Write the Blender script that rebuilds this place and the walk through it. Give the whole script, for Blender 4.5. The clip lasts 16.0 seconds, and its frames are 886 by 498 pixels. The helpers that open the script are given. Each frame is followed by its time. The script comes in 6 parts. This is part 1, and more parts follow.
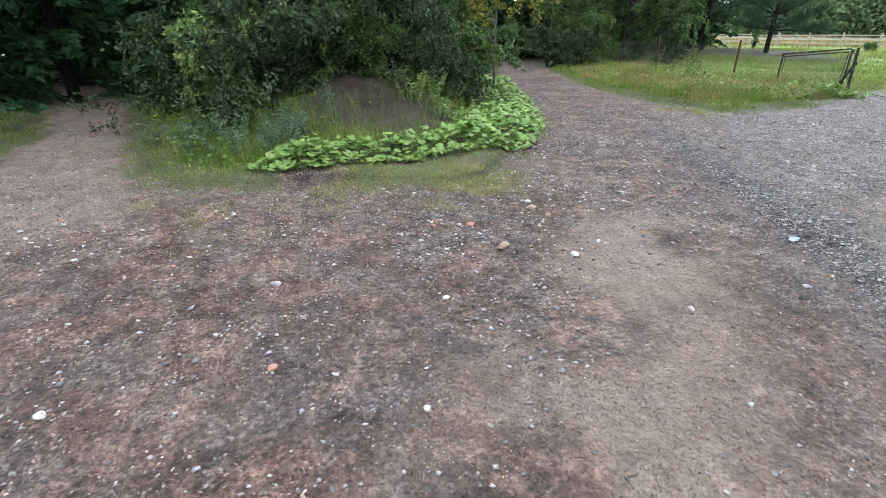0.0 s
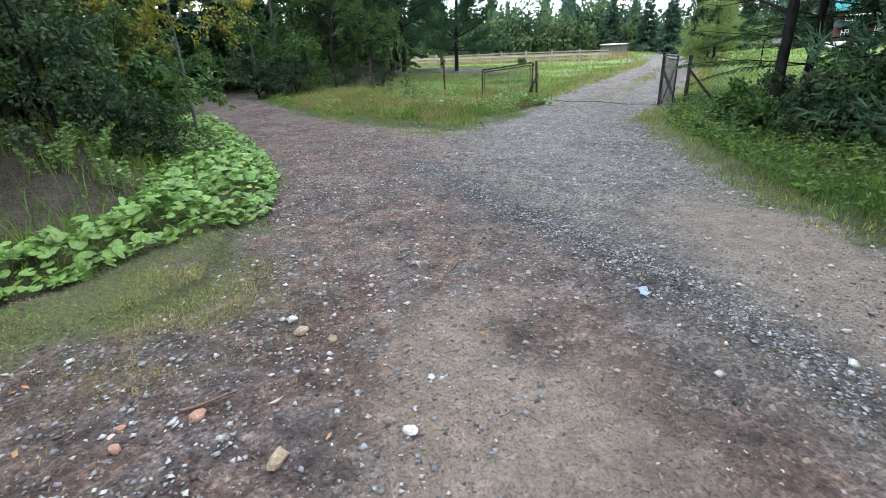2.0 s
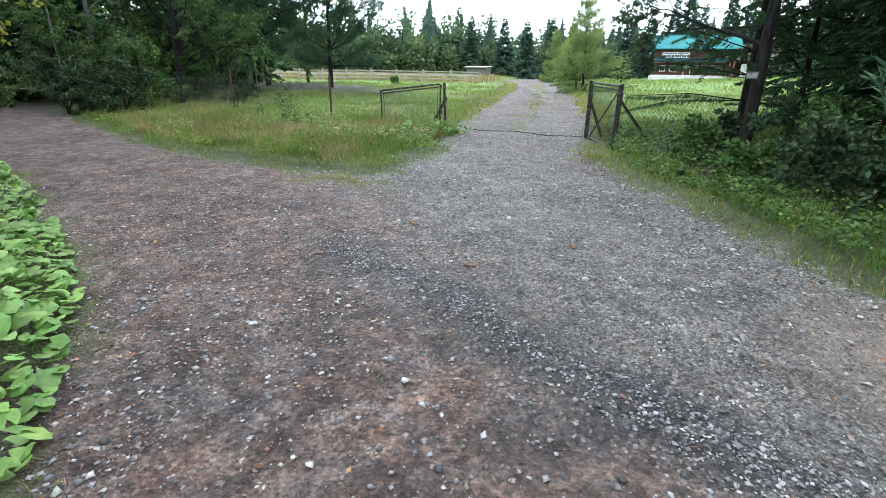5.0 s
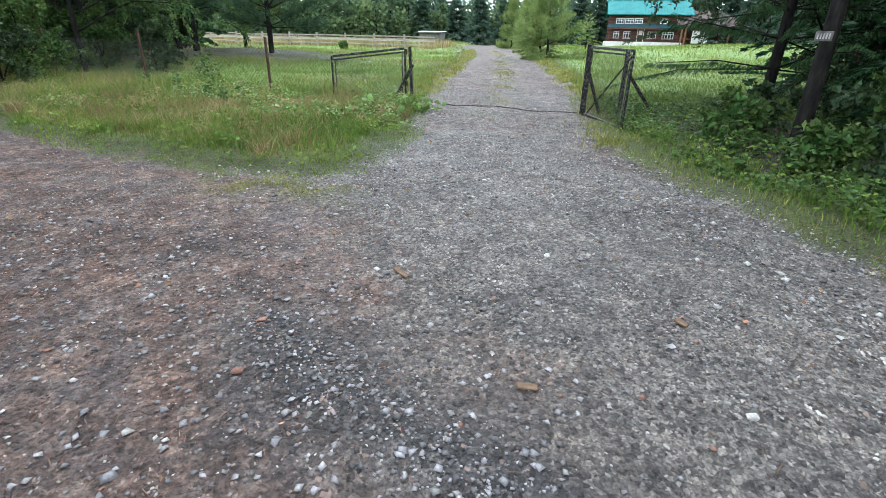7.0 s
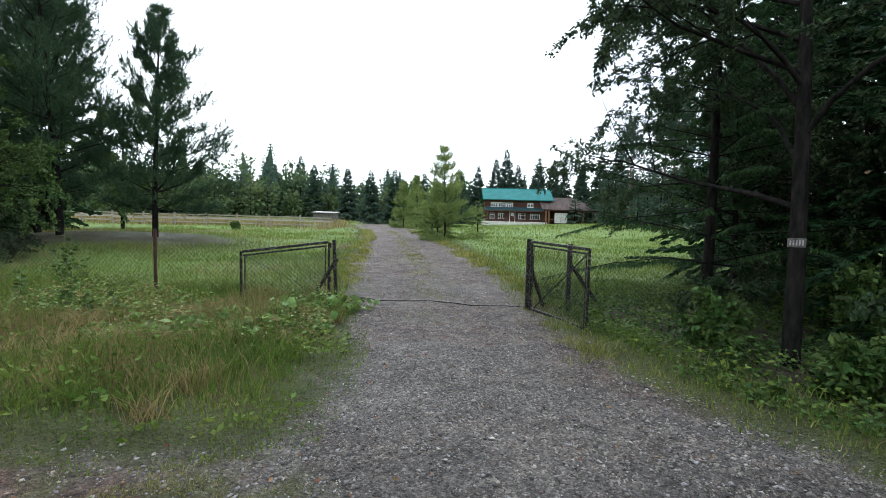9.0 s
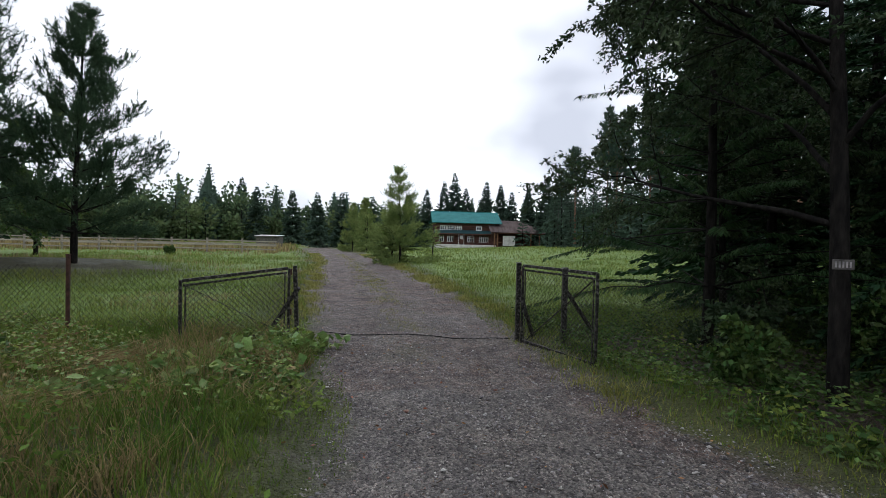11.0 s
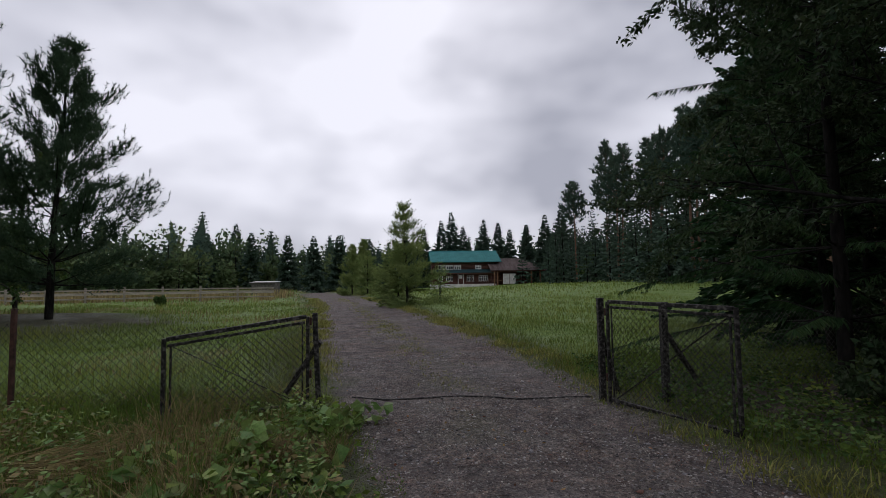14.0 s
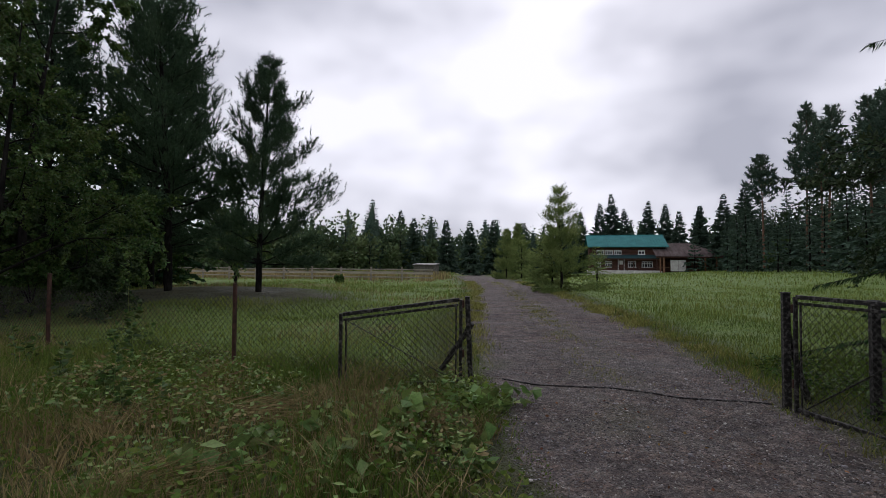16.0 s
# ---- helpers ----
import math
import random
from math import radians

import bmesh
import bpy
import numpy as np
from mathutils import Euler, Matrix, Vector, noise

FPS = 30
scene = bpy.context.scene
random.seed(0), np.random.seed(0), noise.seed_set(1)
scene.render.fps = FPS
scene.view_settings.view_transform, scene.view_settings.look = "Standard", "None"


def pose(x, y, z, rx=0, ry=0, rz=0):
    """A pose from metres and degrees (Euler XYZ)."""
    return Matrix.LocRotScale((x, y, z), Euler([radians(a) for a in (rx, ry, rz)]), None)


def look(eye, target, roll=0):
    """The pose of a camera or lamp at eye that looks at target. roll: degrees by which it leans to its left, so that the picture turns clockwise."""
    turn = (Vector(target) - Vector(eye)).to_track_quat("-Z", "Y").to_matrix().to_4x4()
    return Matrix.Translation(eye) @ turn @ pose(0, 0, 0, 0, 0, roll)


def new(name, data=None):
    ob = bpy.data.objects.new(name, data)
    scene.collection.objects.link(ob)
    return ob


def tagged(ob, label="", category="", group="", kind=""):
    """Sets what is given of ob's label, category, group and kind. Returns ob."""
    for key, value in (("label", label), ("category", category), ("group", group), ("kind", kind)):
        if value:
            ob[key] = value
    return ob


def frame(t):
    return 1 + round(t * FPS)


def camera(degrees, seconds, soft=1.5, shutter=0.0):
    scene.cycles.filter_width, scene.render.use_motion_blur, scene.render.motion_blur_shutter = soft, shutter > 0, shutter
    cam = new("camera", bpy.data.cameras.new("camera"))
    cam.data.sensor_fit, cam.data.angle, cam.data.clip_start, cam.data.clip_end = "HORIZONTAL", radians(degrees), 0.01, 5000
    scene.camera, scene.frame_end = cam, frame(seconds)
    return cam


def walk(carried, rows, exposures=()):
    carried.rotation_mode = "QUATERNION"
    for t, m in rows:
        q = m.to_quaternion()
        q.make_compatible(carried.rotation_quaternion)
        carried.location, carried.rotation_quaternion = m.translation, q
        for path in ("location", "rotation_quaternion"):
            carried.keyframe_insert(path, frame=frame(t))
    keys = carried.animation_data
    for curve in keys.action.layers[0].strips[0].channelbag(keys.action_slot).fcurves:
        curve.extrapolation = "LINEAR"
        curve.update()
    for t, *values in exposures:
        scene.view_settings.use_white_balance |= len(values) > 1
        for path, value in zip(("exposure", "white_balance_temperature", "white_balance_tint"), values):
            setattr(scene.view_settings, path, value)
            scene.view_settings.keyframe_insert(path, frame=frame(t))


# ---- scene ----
cam = camera(85.4, 16.0, soft=0.8)
PATH = [
    (0, (7.361, -14.401, 1.568), (5.671, -13.729, 0.735), -0.23),
    (0.5, (6.935, -14.143, 1.544), (5.378, -13.184, 0.735), -1.69),
    (1, (6.529, -13.936, 1.545), (5.224, -12.625, 0.784), 1.78),
    (1.5, (6.141, -13.729, 1.477), (4.944, -12.308, 0.740), 0.14),
    (2, (5.763, -13.414, 1.495), (4.642, -11.943, 0.732), -2.50),
    (2.5, (5.362, -13.135, 1.487), (4.362, -11.607, 0.671), 0.63),
    (3, (5.025, -12.849, 1.434), (4.059, -11.328, 0.568), 1.35),
    (3.5, (4.660, -12.547, 1.455), (3.666, -11.043, 0.589), 0.92),
    (4, (4.247, -12.242, 1.483), (3.349, -10.647, 0.678), 2.38),
    (4.5, (3.914, -11.894, 1.473), (3.152, -10.168, 0.809), 0.37),
    (4.7, (3.745, -11.763, 1.504), (3.031, -10.022, 0.825), 0.42),
    (6.8, (2.635, -9.954, 1.424), (2.151, -8.210, 0.574), 0.74),
    (7, (2.528, -9.808, 1.392), (2.063, -8.046, 0.568), 1.06),
    (7.5, (2.250, -9.377, 1.407), (1.830, -7.571, 0.657), 0.63),
    (8, (1.929, -9.101, 1.488), (1.633, -7.221, 0.873), 0.54),
    (8.5, (1.666, -8.794, 1.546), (1.518, -6.842, 1.136), 1.93),
    (9, (1.408, -8.436, 1.638), (1.339, -6.443, 1.490), 1.52),
    (9.5, (1.142, -8.312, 1.645), (1.137, -6.315, 1.530), 4.06),
    (10, (1.013, -8.122, 1.602), (1.110, -6.127, 1.505), 4.05),
    (10.2, (0.990, -7.984, 1.595), (1.108, -5.988, 1.541), 2.13),
    (12.3, (0.483, -6.562, 1.563), (0.67, -4.571, 1.527), 1.6),
    (12.5, (0.417, -6.443, 1.555), (0.612, -4.452, 1.546), 1.6),
    (13, (0.291, -6.171, 1.531), (0.509, -4.183, 1.541), 1.1),
    (13.5, (0.239, -5.879, 1.49), (0.449, -3.898, 1.662), -1.3),
    (14, (0.188, -5.759, 1.495), (0.361, -3.771, 1.618), -0.8),
    (14.5, (0.159, -5.749, 1.506), (0.323, -3.758, 1.599), 0.8),
    (15, (0.216, -5.752, 1.508), (0.255, -3.754, 1.573), 1.6),
    (15.5, (0.285, -5.8, 1.522), (0.094, -3.81, 1.587), 0.8),
    (16, (0.25, -5.84, 1.522), (-0.212, -3.895, 1.581), 0.3),
]
EXPOSURES = [(0.0, 1.08, 5850, 7), (1.0, 0.9, 5680, 5), (4.7, 0.98, 5640, 2), (7.0, 0.98, 5700, 3), (8.0, 0.83, 5720, 2), (9.0, 0.15, 5900, 4), (9.5, -0.45, 5900, 5), (10.0, -0.45, 5950, 7), (12.3, -1.05, 6050, 14), (13.0, -1.2, 6050, 15), (14.0, -1.42, 6130, 16), (16.0, -1.27, 6130, 17)]
walk(cam, [(t, look(eye, target, roll)) for t, eye, target, roll in PATH], EXPOSURES)

# ---- sky and sun: a bright overcast evening ----
world = bpy.data.worlds.new("overcast_sky")
scene.world = world
world.use_nodes = True
wn, wl = world.node_tree.nodes, world.node_tree.links
wn.clear()
w_out = wn.new("ShaderNodeOutputWorld")
w_mix = wn.new("ShaderNodeMixShader")
w_sky = wn.new("ShaderNodeTexSky")
w_sky.sky_type = "NISHITA"
w_sky.sun_disc = False
w_sky.sun_elevation, w_sky.sun_rotation = radians(38), radians(8)
w_bg = wn.new("ShaderNodeBackground")
w_bg.inputs["Strength"].default_value = 0.08
w_cloud = wn.new("ShaderNodeBackground")
w_cloud.inputs["Strength"].default_value = 1.0
w_tc = wn.new("ShaderNodeTexCoord")
w_map = wn.new("ShaderNodeMapping")
w_map.inputs["Scale"].default_value = (1.0, 1.0, 1.7)
w_map.inputs["Location"].default_value = (0.35, 0.1, 0.2)
w_noise = wn.new("ShaderNodeTexNoise")
w_noise.inputs["Scale"].default_value = 2.1
w_noise.inputs["Detail"].default_value = 3.5
w_noise.inputs["Roughness"].default_value = 0.5
w_ramp = wn.new("ShaderNodeValToRGB")
w_ramp.color_ramp.elements[0].position, w_ramp.color_ramp.elements[0].color = 0.34, (1.15, 1.18, 1.28, 1)
w_ramp.color_ramp.elements[1].position, w_ramp.color_ramp.elements[1].color = 0.58, (2.6, 2.6, 2.64, 1)
wl.new(w_tc.outputs["Generated"], w_map.inputs["Vector"])
wl.new(w_map.outputs["Vector"], w_noise.inputs["Vector"])
wl.new(w_noise.outputs["Fac"], w_ramp.inputs["Fac"])
wl.new(w_ramp.outputs["Color"], w_cloud.inputs["Color"])
wl.new(w_sky.outputs["Color"], w_bg.inputs["Color"])
w_mix.inputs["Fac"].default_value = 0.9
wl.new(w_bg.outputs["Background"], w_mix.inputs[1])
wl.new(w_cloud.outputs["Background"], w_mix.inputs[2])
wl.new(w_mix.outputs["Shader"], w_out.inputs["Surface"])

sun_data = bpy.data.lights.new("sun", "SUN")
sun_data.energy, sun_data.angle, sun_data.color = 0.6, radians(25), (1.0, 0.96, 0.9)
sun = new("sun", sun_data)
sun.matrix_world = look((5, 36, 30), (0, 0, 0))


# ---- materials ----
def material(name, colors, scale=8.0, rough=0.8, metal=0.0, bump=0.3, bump_scale=60.0, island=0.0, hue=0.0, detail=6.0, spec=0.3, translucent=0.0, stretch=(1, 1, 1), distance=0.02):
    """Two or more colours mixed by noise at two scales, with relief; island: how far each loose piece differs in brightness."""
    mat = bpy.data.materials.new(name)
    mat.use_nodes = True
    nt = mat.node_tree
    n, l = nt.nodes, nt.links
    bsdf = n["Principled BSDF"]
    tc = n.new("ShaderNodeTexCoord")
    mp = n.new("ShaderNodeMapping")
    mp.inputs["Scale"].default_value = stretch
    l.new(tc.outputs["Object"], mp.inputs["Vector"])
    a = n.new("ShaderNodeTexNoise")
    a.inputs["Scale"].default_value, a.inputs["Detail"].default_value = scale, detail
    b = n.new("ShaderNodeTexNoise")
    b.inputs["Scale"].default_value, b.inputs["Detail"].default_value = bump_scale, 4.0
    l.new(mp.outputs["Vector"], a.inputs["Vector"])
    l.new(mp.outputs["Vector"], b.inputs["Vector"])
    ramp = n.new("ShaderNodeValToRGB")
    while len(ramp.color_ramp.elements) < len(colors):
        ramp.color_ramp.elements.new(0.5)
    for k, c in enumerate(colors):
        e = ramp.color_ramp.elements[k]
        e.position, e.color = 0.32 + 0.36 * k / max(1, len(colors) - 1), (*c, 1)
    l.new(a.outputs["Fac"], ramp.inputs["Fac"])
    hsv = n.new("ShaderNodeHueSaturation")
    l.new(ramp.outputs["Color"], hsv.inputs["Color"])
    fine = n.new("ShaderNodeMapRange")
    fine.inputs["From Min"].default_value, fine.inputs["From Max"].default_value = 0.3, 0.7
    fine.inputs["To Min"].default_value, fine.inputs["To Max"].default_value = 0.8, 1.2
    l.new(b.outputs["Fac"], fine.inputs["Value"])
    value = fine.outputs["Result"]
    if island:
        g = n.new("ShaderNodeNewGeometry")
        r = n.new("ShaderNodeMapRange")
        r.inputs["To Min"].default_value, r.inputs["To Max"].default_value = 1 - island, 1 + island
        l.new(g.outputs["Random Per Island"], r.inputs["Value"])
        m = n.new("ShaderNodeMath")
        m.operation = "MULTIPLY"
        l.new(value, m.inputs[0])
        l.new(r.outputs["Result"], m.inputs[1])
        value = m.outputs["Value"]
        if hue:
            h = n.new("ShaderNodeMapRange")
            h.inputs["To Min"].default_value, h.inputs["To Max"].default_value = 0.5 - hue, 0.5 + hue
            w = n.new("ShaderNodeMath")
            w.operation = "FRACT"
            k = n.new("ShaderNodeMath")
            k.operation = "MULTIPLY"
            k.inputs[1].default_value = 7.31
            l.new(g.outputs["Random Per Island"], k.inputs[0])
            l.new(k.outputs["Value"], w.inputs[0])
            l.new(w.outputs["Value"], h.inputs["Value"])
            l.new(h.outputs["Result"], hsv.inputs["Hue"])
    l.new(value, hsv.inputs["Value"])
    l.new(hsv.outputs["Color"], bsdf.inputs["Base Color"])
    bsdf.inputs["Roughness"].default_value, bsdf.inputs["Metallic"].default_value = rough, metal
    bsdf.inputs["Specular IOR Level"].default_value = spec
    if bump:
        bp = n.new("ShaderNodeBump")
        bp.inputs["Strength"].default_value, bp.inputs["Distance"].default_value = bump, distance
        l.new(b.outputs["Fac"], bp.inputs["Height"])
        l.new(bp.outputs["Normal"], bsdf.inputs["Normal"])
    if translucent:
        out = n["Material Output"]
        tr = n.new("ShaderNodeBsdfTranslucent")
        l.new(hsv.outputs["Color"], tr.inputs["Color"])
        ms = n.new("ShaderNodeMixShader")
        ms.inputs["Fac"].default_value = translucent
        l.new(bsdf.outputs["BSDF"], ms.inputs[1])
        l.new(tr.outputs["BSDF"], ms.inputs[2])
        l.new(ms.outputs["Shader"], out.inputs["Surface"])
    return mat


M_bark = material("dark_bark", [(0.008, 0.008, 0.008), (0.03, 0.027, 0.024)], 14, 0.95, bump=0.8, bump_scale=45, spec=0.04, stretch=(1, 1, 0.25))
M_bark_grey = material("grey_bark", [(0.06, 0.055, 0.05), (0.16, 0.15, 0.14)], 12, 0.95, bump=0.8, bump_scale=40, stretch=(1, 1, 0.25))
M_bark_pine = material("pine_bark", [(0.1, 0.06, 0.04), (0.22, 0.13, 0.085)], 10, 0.95, bump=0.8, bump_scale=35, stretch=(1, 1, 0.25))
M_pine = material("pine_needles", [(0.038, 0.072, 0.04), (0.08, 0.13, 0.066)], 1.2, 0.6, bump=0, spec=0.08, island=0.4, hue=0.02, translucent=0.25)
M_spruce = material("spruce_needles", [(0.014, 0.038, 0.016), (0.035, 0.075, 0.028)], 1.5, 0.6, bump=0, spec=0.08, island=0.4, hue=0.02, translucent=0.2)
M_young = material("young_spruce_needles", [(0.14, 0.2, 0.065), (0.27, 0.33, 0.11)], 1.0, 0.6, bump=0, spec=0.08, island=0.4, hue=0.02, translucent=0.25)
M_larch = material("larch_needles", [(0.022, 0.055, 0.02), (0.055, 0.1, 0.035)], 1.5, 0.6, bump=0, spec=0.08, island=0.4, hue=0.02, translucent=0.3)
M_leaf = material("broad_leaves", [(0.04, 0.085, 0.02), (0.1, 0.155, 0.04)], 1.5, 0.55, bump=0, island=0.5, hue=0.025, spec=0.2, translucent=0.3)
M_leaf_dark = material("willow_leaves", [(0.03, 0.055, 0.025), (0.07, 0.1, 0.045)], 2.0, 0.6, bump=0, island=0.45, hue=0.02, spec=0.12, translucent=0.2)
M_leaf_yellow = material("yellowing_leaves", [(0.13, 0.15, 0.02), (0.3, 0.26, 0.03)], 2.0, 0.5, bump=0, island=0.4, hue=0.03, translucent=0.4)
M_birch = material("birch_leaves", [(0.045, 0.09, 0.025), (0.1, 0.15, 0.04)], 1.5, 0.45, bump=0, island=0.45, hue=0.03, spec=0.2, translucent=0.3)
# haze over the far trees is mixed into these paler, bluish greens
M_far_haze = material("hazed_far_foliage", [(0.048, 0.085, 0.064), (0.1, 0.145, 0.096)], 0.12, 0.7, bump=0, spec=0.08, island=0.35, hue=0.02, translucent=0.15)
M_far_light_haze = material("hazed_deciduous_foliage", [(0.06, 0.1, 0.05), (0.125, 0.165, 0.07)], 0.15, 0.7, bump=0, spec=0.08, island=0.35, hue=0.02, translucent=0.2)
M_grass = material("green_grass", [(0.08, 0.145, 0.025), (0.19, 0.24, 0.05)], 0.6, 0.55, bump=0, spec=0.1, island=0.4, hue=0.02, translucent=0.35)
M_field = material("field_grass", [(0.11, 0.17, 0.03), (0.22, 0.26, 0.06)], 0.25, 0.55, bump=0, spec=0.1, island=0.35, hue=0.02, translucent=0.35)
M_dry = material("dry_grass", [(0.19, 0.148, 0.068), (0.36, 0.29, 0.14)], 0.9, 0.7, bump=0, spec=0.1, island=0.4, hue=0.015, translucent=0.3)
M_mossy = material("yellow_moss_grass", [(0.19, 0.2, 0.05), (0.32, 0.31, 0.1)], 1.5, 0.7, bump=0, spec=0.1, island=0.4, hue=0.015, translucent=0.3)
M_butter = material("butterbur_leaf", [(0.1, 0.19, 0.035), (0.215, 0.325, 0.075)], 6.0, 0.5, bump=0.3, bump_scale=30, island=0.25, hue=0.015, spec=0.4, translucent=0.3)
M_weed = material("weed_leaves", [(0.12, 0.2, 0.05), (0.26, 0.34, 0.11)], 2.0, 0.5, bump=0, island=0.45, hue=0.03, translucent=0.3)
M_wormwood = material("grey_green_weed", [(0.06, 0.1, 0.06), (0.13, 0.18, 0.11)], 2.0, 0.6, bump=0, island=0.4, hue=0.02, translucent=0.3)
M_stone = material("gravel_stone", [(0.1, 0.095, 0.1), (0.2, 0.19, 0.195), (0.34, 0.32, 0.31)], 9.0, 0.75, bump=0.3, bump_scale=90, island=0.75, hue=0.03)
M_stone_pale = material("pale_stone", [(0.3, 0.285, 0.265), (0.52, 0.5, 0.46)], 20, 0.7, bump=0.4, bump_scale=80, island=0.2)
M_stone_brown = material("brown_stone", [(0.22, 0.16, 0.11), (0.36, 0.27, 0.19)], 20, 0.8, bump=0.4, bump_scale=80)
M_brick = material("brick_chip", [(0.2, 0.1, 0.075), (0.31, 0.18, 0.135)], 20, 0.85, bump=0.4, bump_scale=80, island=0.3)
M_twig = material("twig_litter", [(0.09, 0.055, 0.035), (0.2, 0.13, 0.08)], 10, 0.9, bump=0.3, island=0.4)
M_fallen = material("fallen_leaf", [(0.2, 0.09, 0.04), (0.36, 0.2, 0.09)], 10, 0.7, bump=0.2, island=0.45, hue=0.03)
M_steel = material("rusty_gate_steel", [(0.012, 0.012, 0.012), (0.035, 0.032, 0.03), (0.16, 0.15, 0.14)], 25, 0.6, 0.4, bump=0.3, bump_scale=120)
M_wire = material("dark_fence_wire", [(0.05, 0.05, 0.045), (0.1, 0.095, 0.085)], 20, 0.6, 0.5, bump=0)
M_rust = material("rusty_post_steel", [(0.045, 0.025, 0.02), (0.12, 0.06, 0.045)], 18, 0.85, 0.2, bump=0.4, bump_scale=90)
M_board = material("weathered_board", [(0.2, 0.18, 0.15), (0.38, 0.34, 0.28)], 5, 0.9, bump=0.5, bump_scale=40, stretch=(0.15, 1, 1))
M_log = material("dark_red_log", [(0.055, 0.026, 0.02), (0.12, 0.055, 0.04)], 4, 0.8, bump=0.4, bump_scale=30, stretch=(0.2, 1, 1))
M_teal_dark = material("dark_teal_canopy", [(0.012, 0.035, 0.04), (0.02, 0.055, 0.06)], 0.8, 0.7, 0.0, bump=0.1, bump_scale=8, spec=0.2)
M_chip = material("fine_gravel", [(0.055, 0.05, 0.048), (0.155, 0.143, 0.132), (0.31, 0.286, 0.255)], 6.0, 0.75, bump=0.2, bump_scale=120, island=0.6, hue=0.02)
M_crumb = material("brown_earth_crumbs", [(0.05, 0.034, 0.028), (0.15, 0.11, 0.092), (0.28, 0.22, 0.18)], 6.0, 0.85, bump=0.2, bump_scale=120, island=0.65, hue=0.02)
M_needle = material("fallen_needles", [(0.1, 0.05, 0.035), (0.24, 0.14, 0.1)], 6.0, 0.8, bump=0, island=0.55, hue=0.02)
M_teal = material("teal_sheet_roof", [(0.02, 0.13, 0.13), (0.035, 0.18, 0.175)], 0.8, 0.75, 0.0, bump=0.1, bump_scale=8, spec=0.15)
M_roof_brown = material("brown_board_roof", [(0.11, 0.08, 0.075), (0.21, 0.165, 0.155)], 2.5, 0.85, bump=0.4, bump_scale=20, stretch=(1, 0.2, 0.2))
M_white = material("white_paint", [(0.7, 0.7, 0.69), (0.82, 0.82, 0.81)], 3, 0.6, bump=0.05)
M_plinth = material("pale_terrace", [(0.45, 0.44, 0.42), (0.62, 0.6, 0.57)], 2, 0.85, bump=0.2, bump_scale=20)
M_orange_wood = material("varnished_post", [(0.14, 0.07, 0.04), (0.23, 0.12, 0.065)], 6, 0.6, bump=0.2)
M_glass = material("window_glass", [(0.02, 0.025, 0.03), (0.035, 0.04, 0.045)], 2, 0.08, 0.0, bump=0, spec=0.8)
M_earth = material("bare_earth", [(0.06, 0.04, 0.028), (0.13, 0.085, 0.06)], 4, 0.95, bump=0.8, bump_scale=25, distance=0.05)
M_litter = material("blue_foil_litter", [(0.3, 0.36, 0.5), (0.5, 0.55, 0.66)], 20, 0.35, bump=0.4, bump_scale=40)


# ---- geometry helpers ----
def link_mesh(name, verts, faces, mat, parent=None, smooth=False):
    """One mesh object from arrays; faces all of one size, or a list of such arrays."""
    me = bpy.data.meshes.new(name)
    verts = np.ascontiguousarray(verts, dtype=np.float32)
    groups = faces if isinstance(faces, list) else [faces]
    groups = [np.asarray(g, dtype=np.int32) for g in groups if len(g)]
    total = np.concatenate([np.full(len(g), g.shape[1]) for g in groups])
    loops = np.concatenate([g.ravel() for g in groups])
    me.vertices.add(len(verts))
    me.vertices.foreach_set("co", verts.ravel())
    me.loops.add(len(loops))
    me.loops.foreach_set("vertex_index", loops.astype(np.int32))
    me.polygons.add(len(total))
    me.polygons.foreach_set("loop_start", np.concatenate([[0], np.cumsum(total)[:-1]]).astype(np.int32))
    me.polygons.foreach_set("loop_total", total.astype(np.int32))
    if smooth:
        me.polygons.foreach_set("use_smooth", np.ones(len(total), dtype=bool))
    me.update(calc_edges=True)
    me.validate()
    me.materials.append(mat)
    ob = new(name, me)
    if parent:
        ob.parent = parent
    return ob


def part(name, bm, mat, parent=None, label="", smooth=False):
    me = bpy.data.meshes.new(name)
    bm.to_mesh(me)
    bm.free()
    me.materials.append(mat)
    if smooth:
        for p in me.polygons:
            p.use_smooth = True
    ob = new(name, me)
    if parent:
        ob.parent = parent
    return tagged(ob, label)


def empty(name, x=0.0, y=0.0, z=0.0):
    ob = new(name)
    ob.empty_display_size = 0.1
    ob.location = (x, y, z)
    return ob


def box_bm(size, at=(0, 0, 0), turn=None, bevel=0.0, bm=None):
    bm = bm or bmesh.new()
    m = Matrix.Translation(at) @ (turn or Matrix.Identity(4)) @ Matrix.Diagonal((*size, 1))
    made = bmesh.ops.create_cube(bm, size=1.0, matrix=m)
    if bevel:
        edges = list({e for v in made["verts"] for e in v.link_edges})
        bmesh.ops.bevel(bm, geom=edges, offset=bevel, segments=1, affect="EDGES")
    return bm


def bar_bm(a, b, w, d, bevel=0.004, bm=None):
    """A square bar from a to b, w wide and d deep."""
    a, b = Vector(a), Vector(b)
    turn = (b - a).to_track_quat("Z", "Y").to_matrix().to_4x4()
    return box_bm((w, d, (b - a).length), (a + b) / 2, turn, bevel, bm)


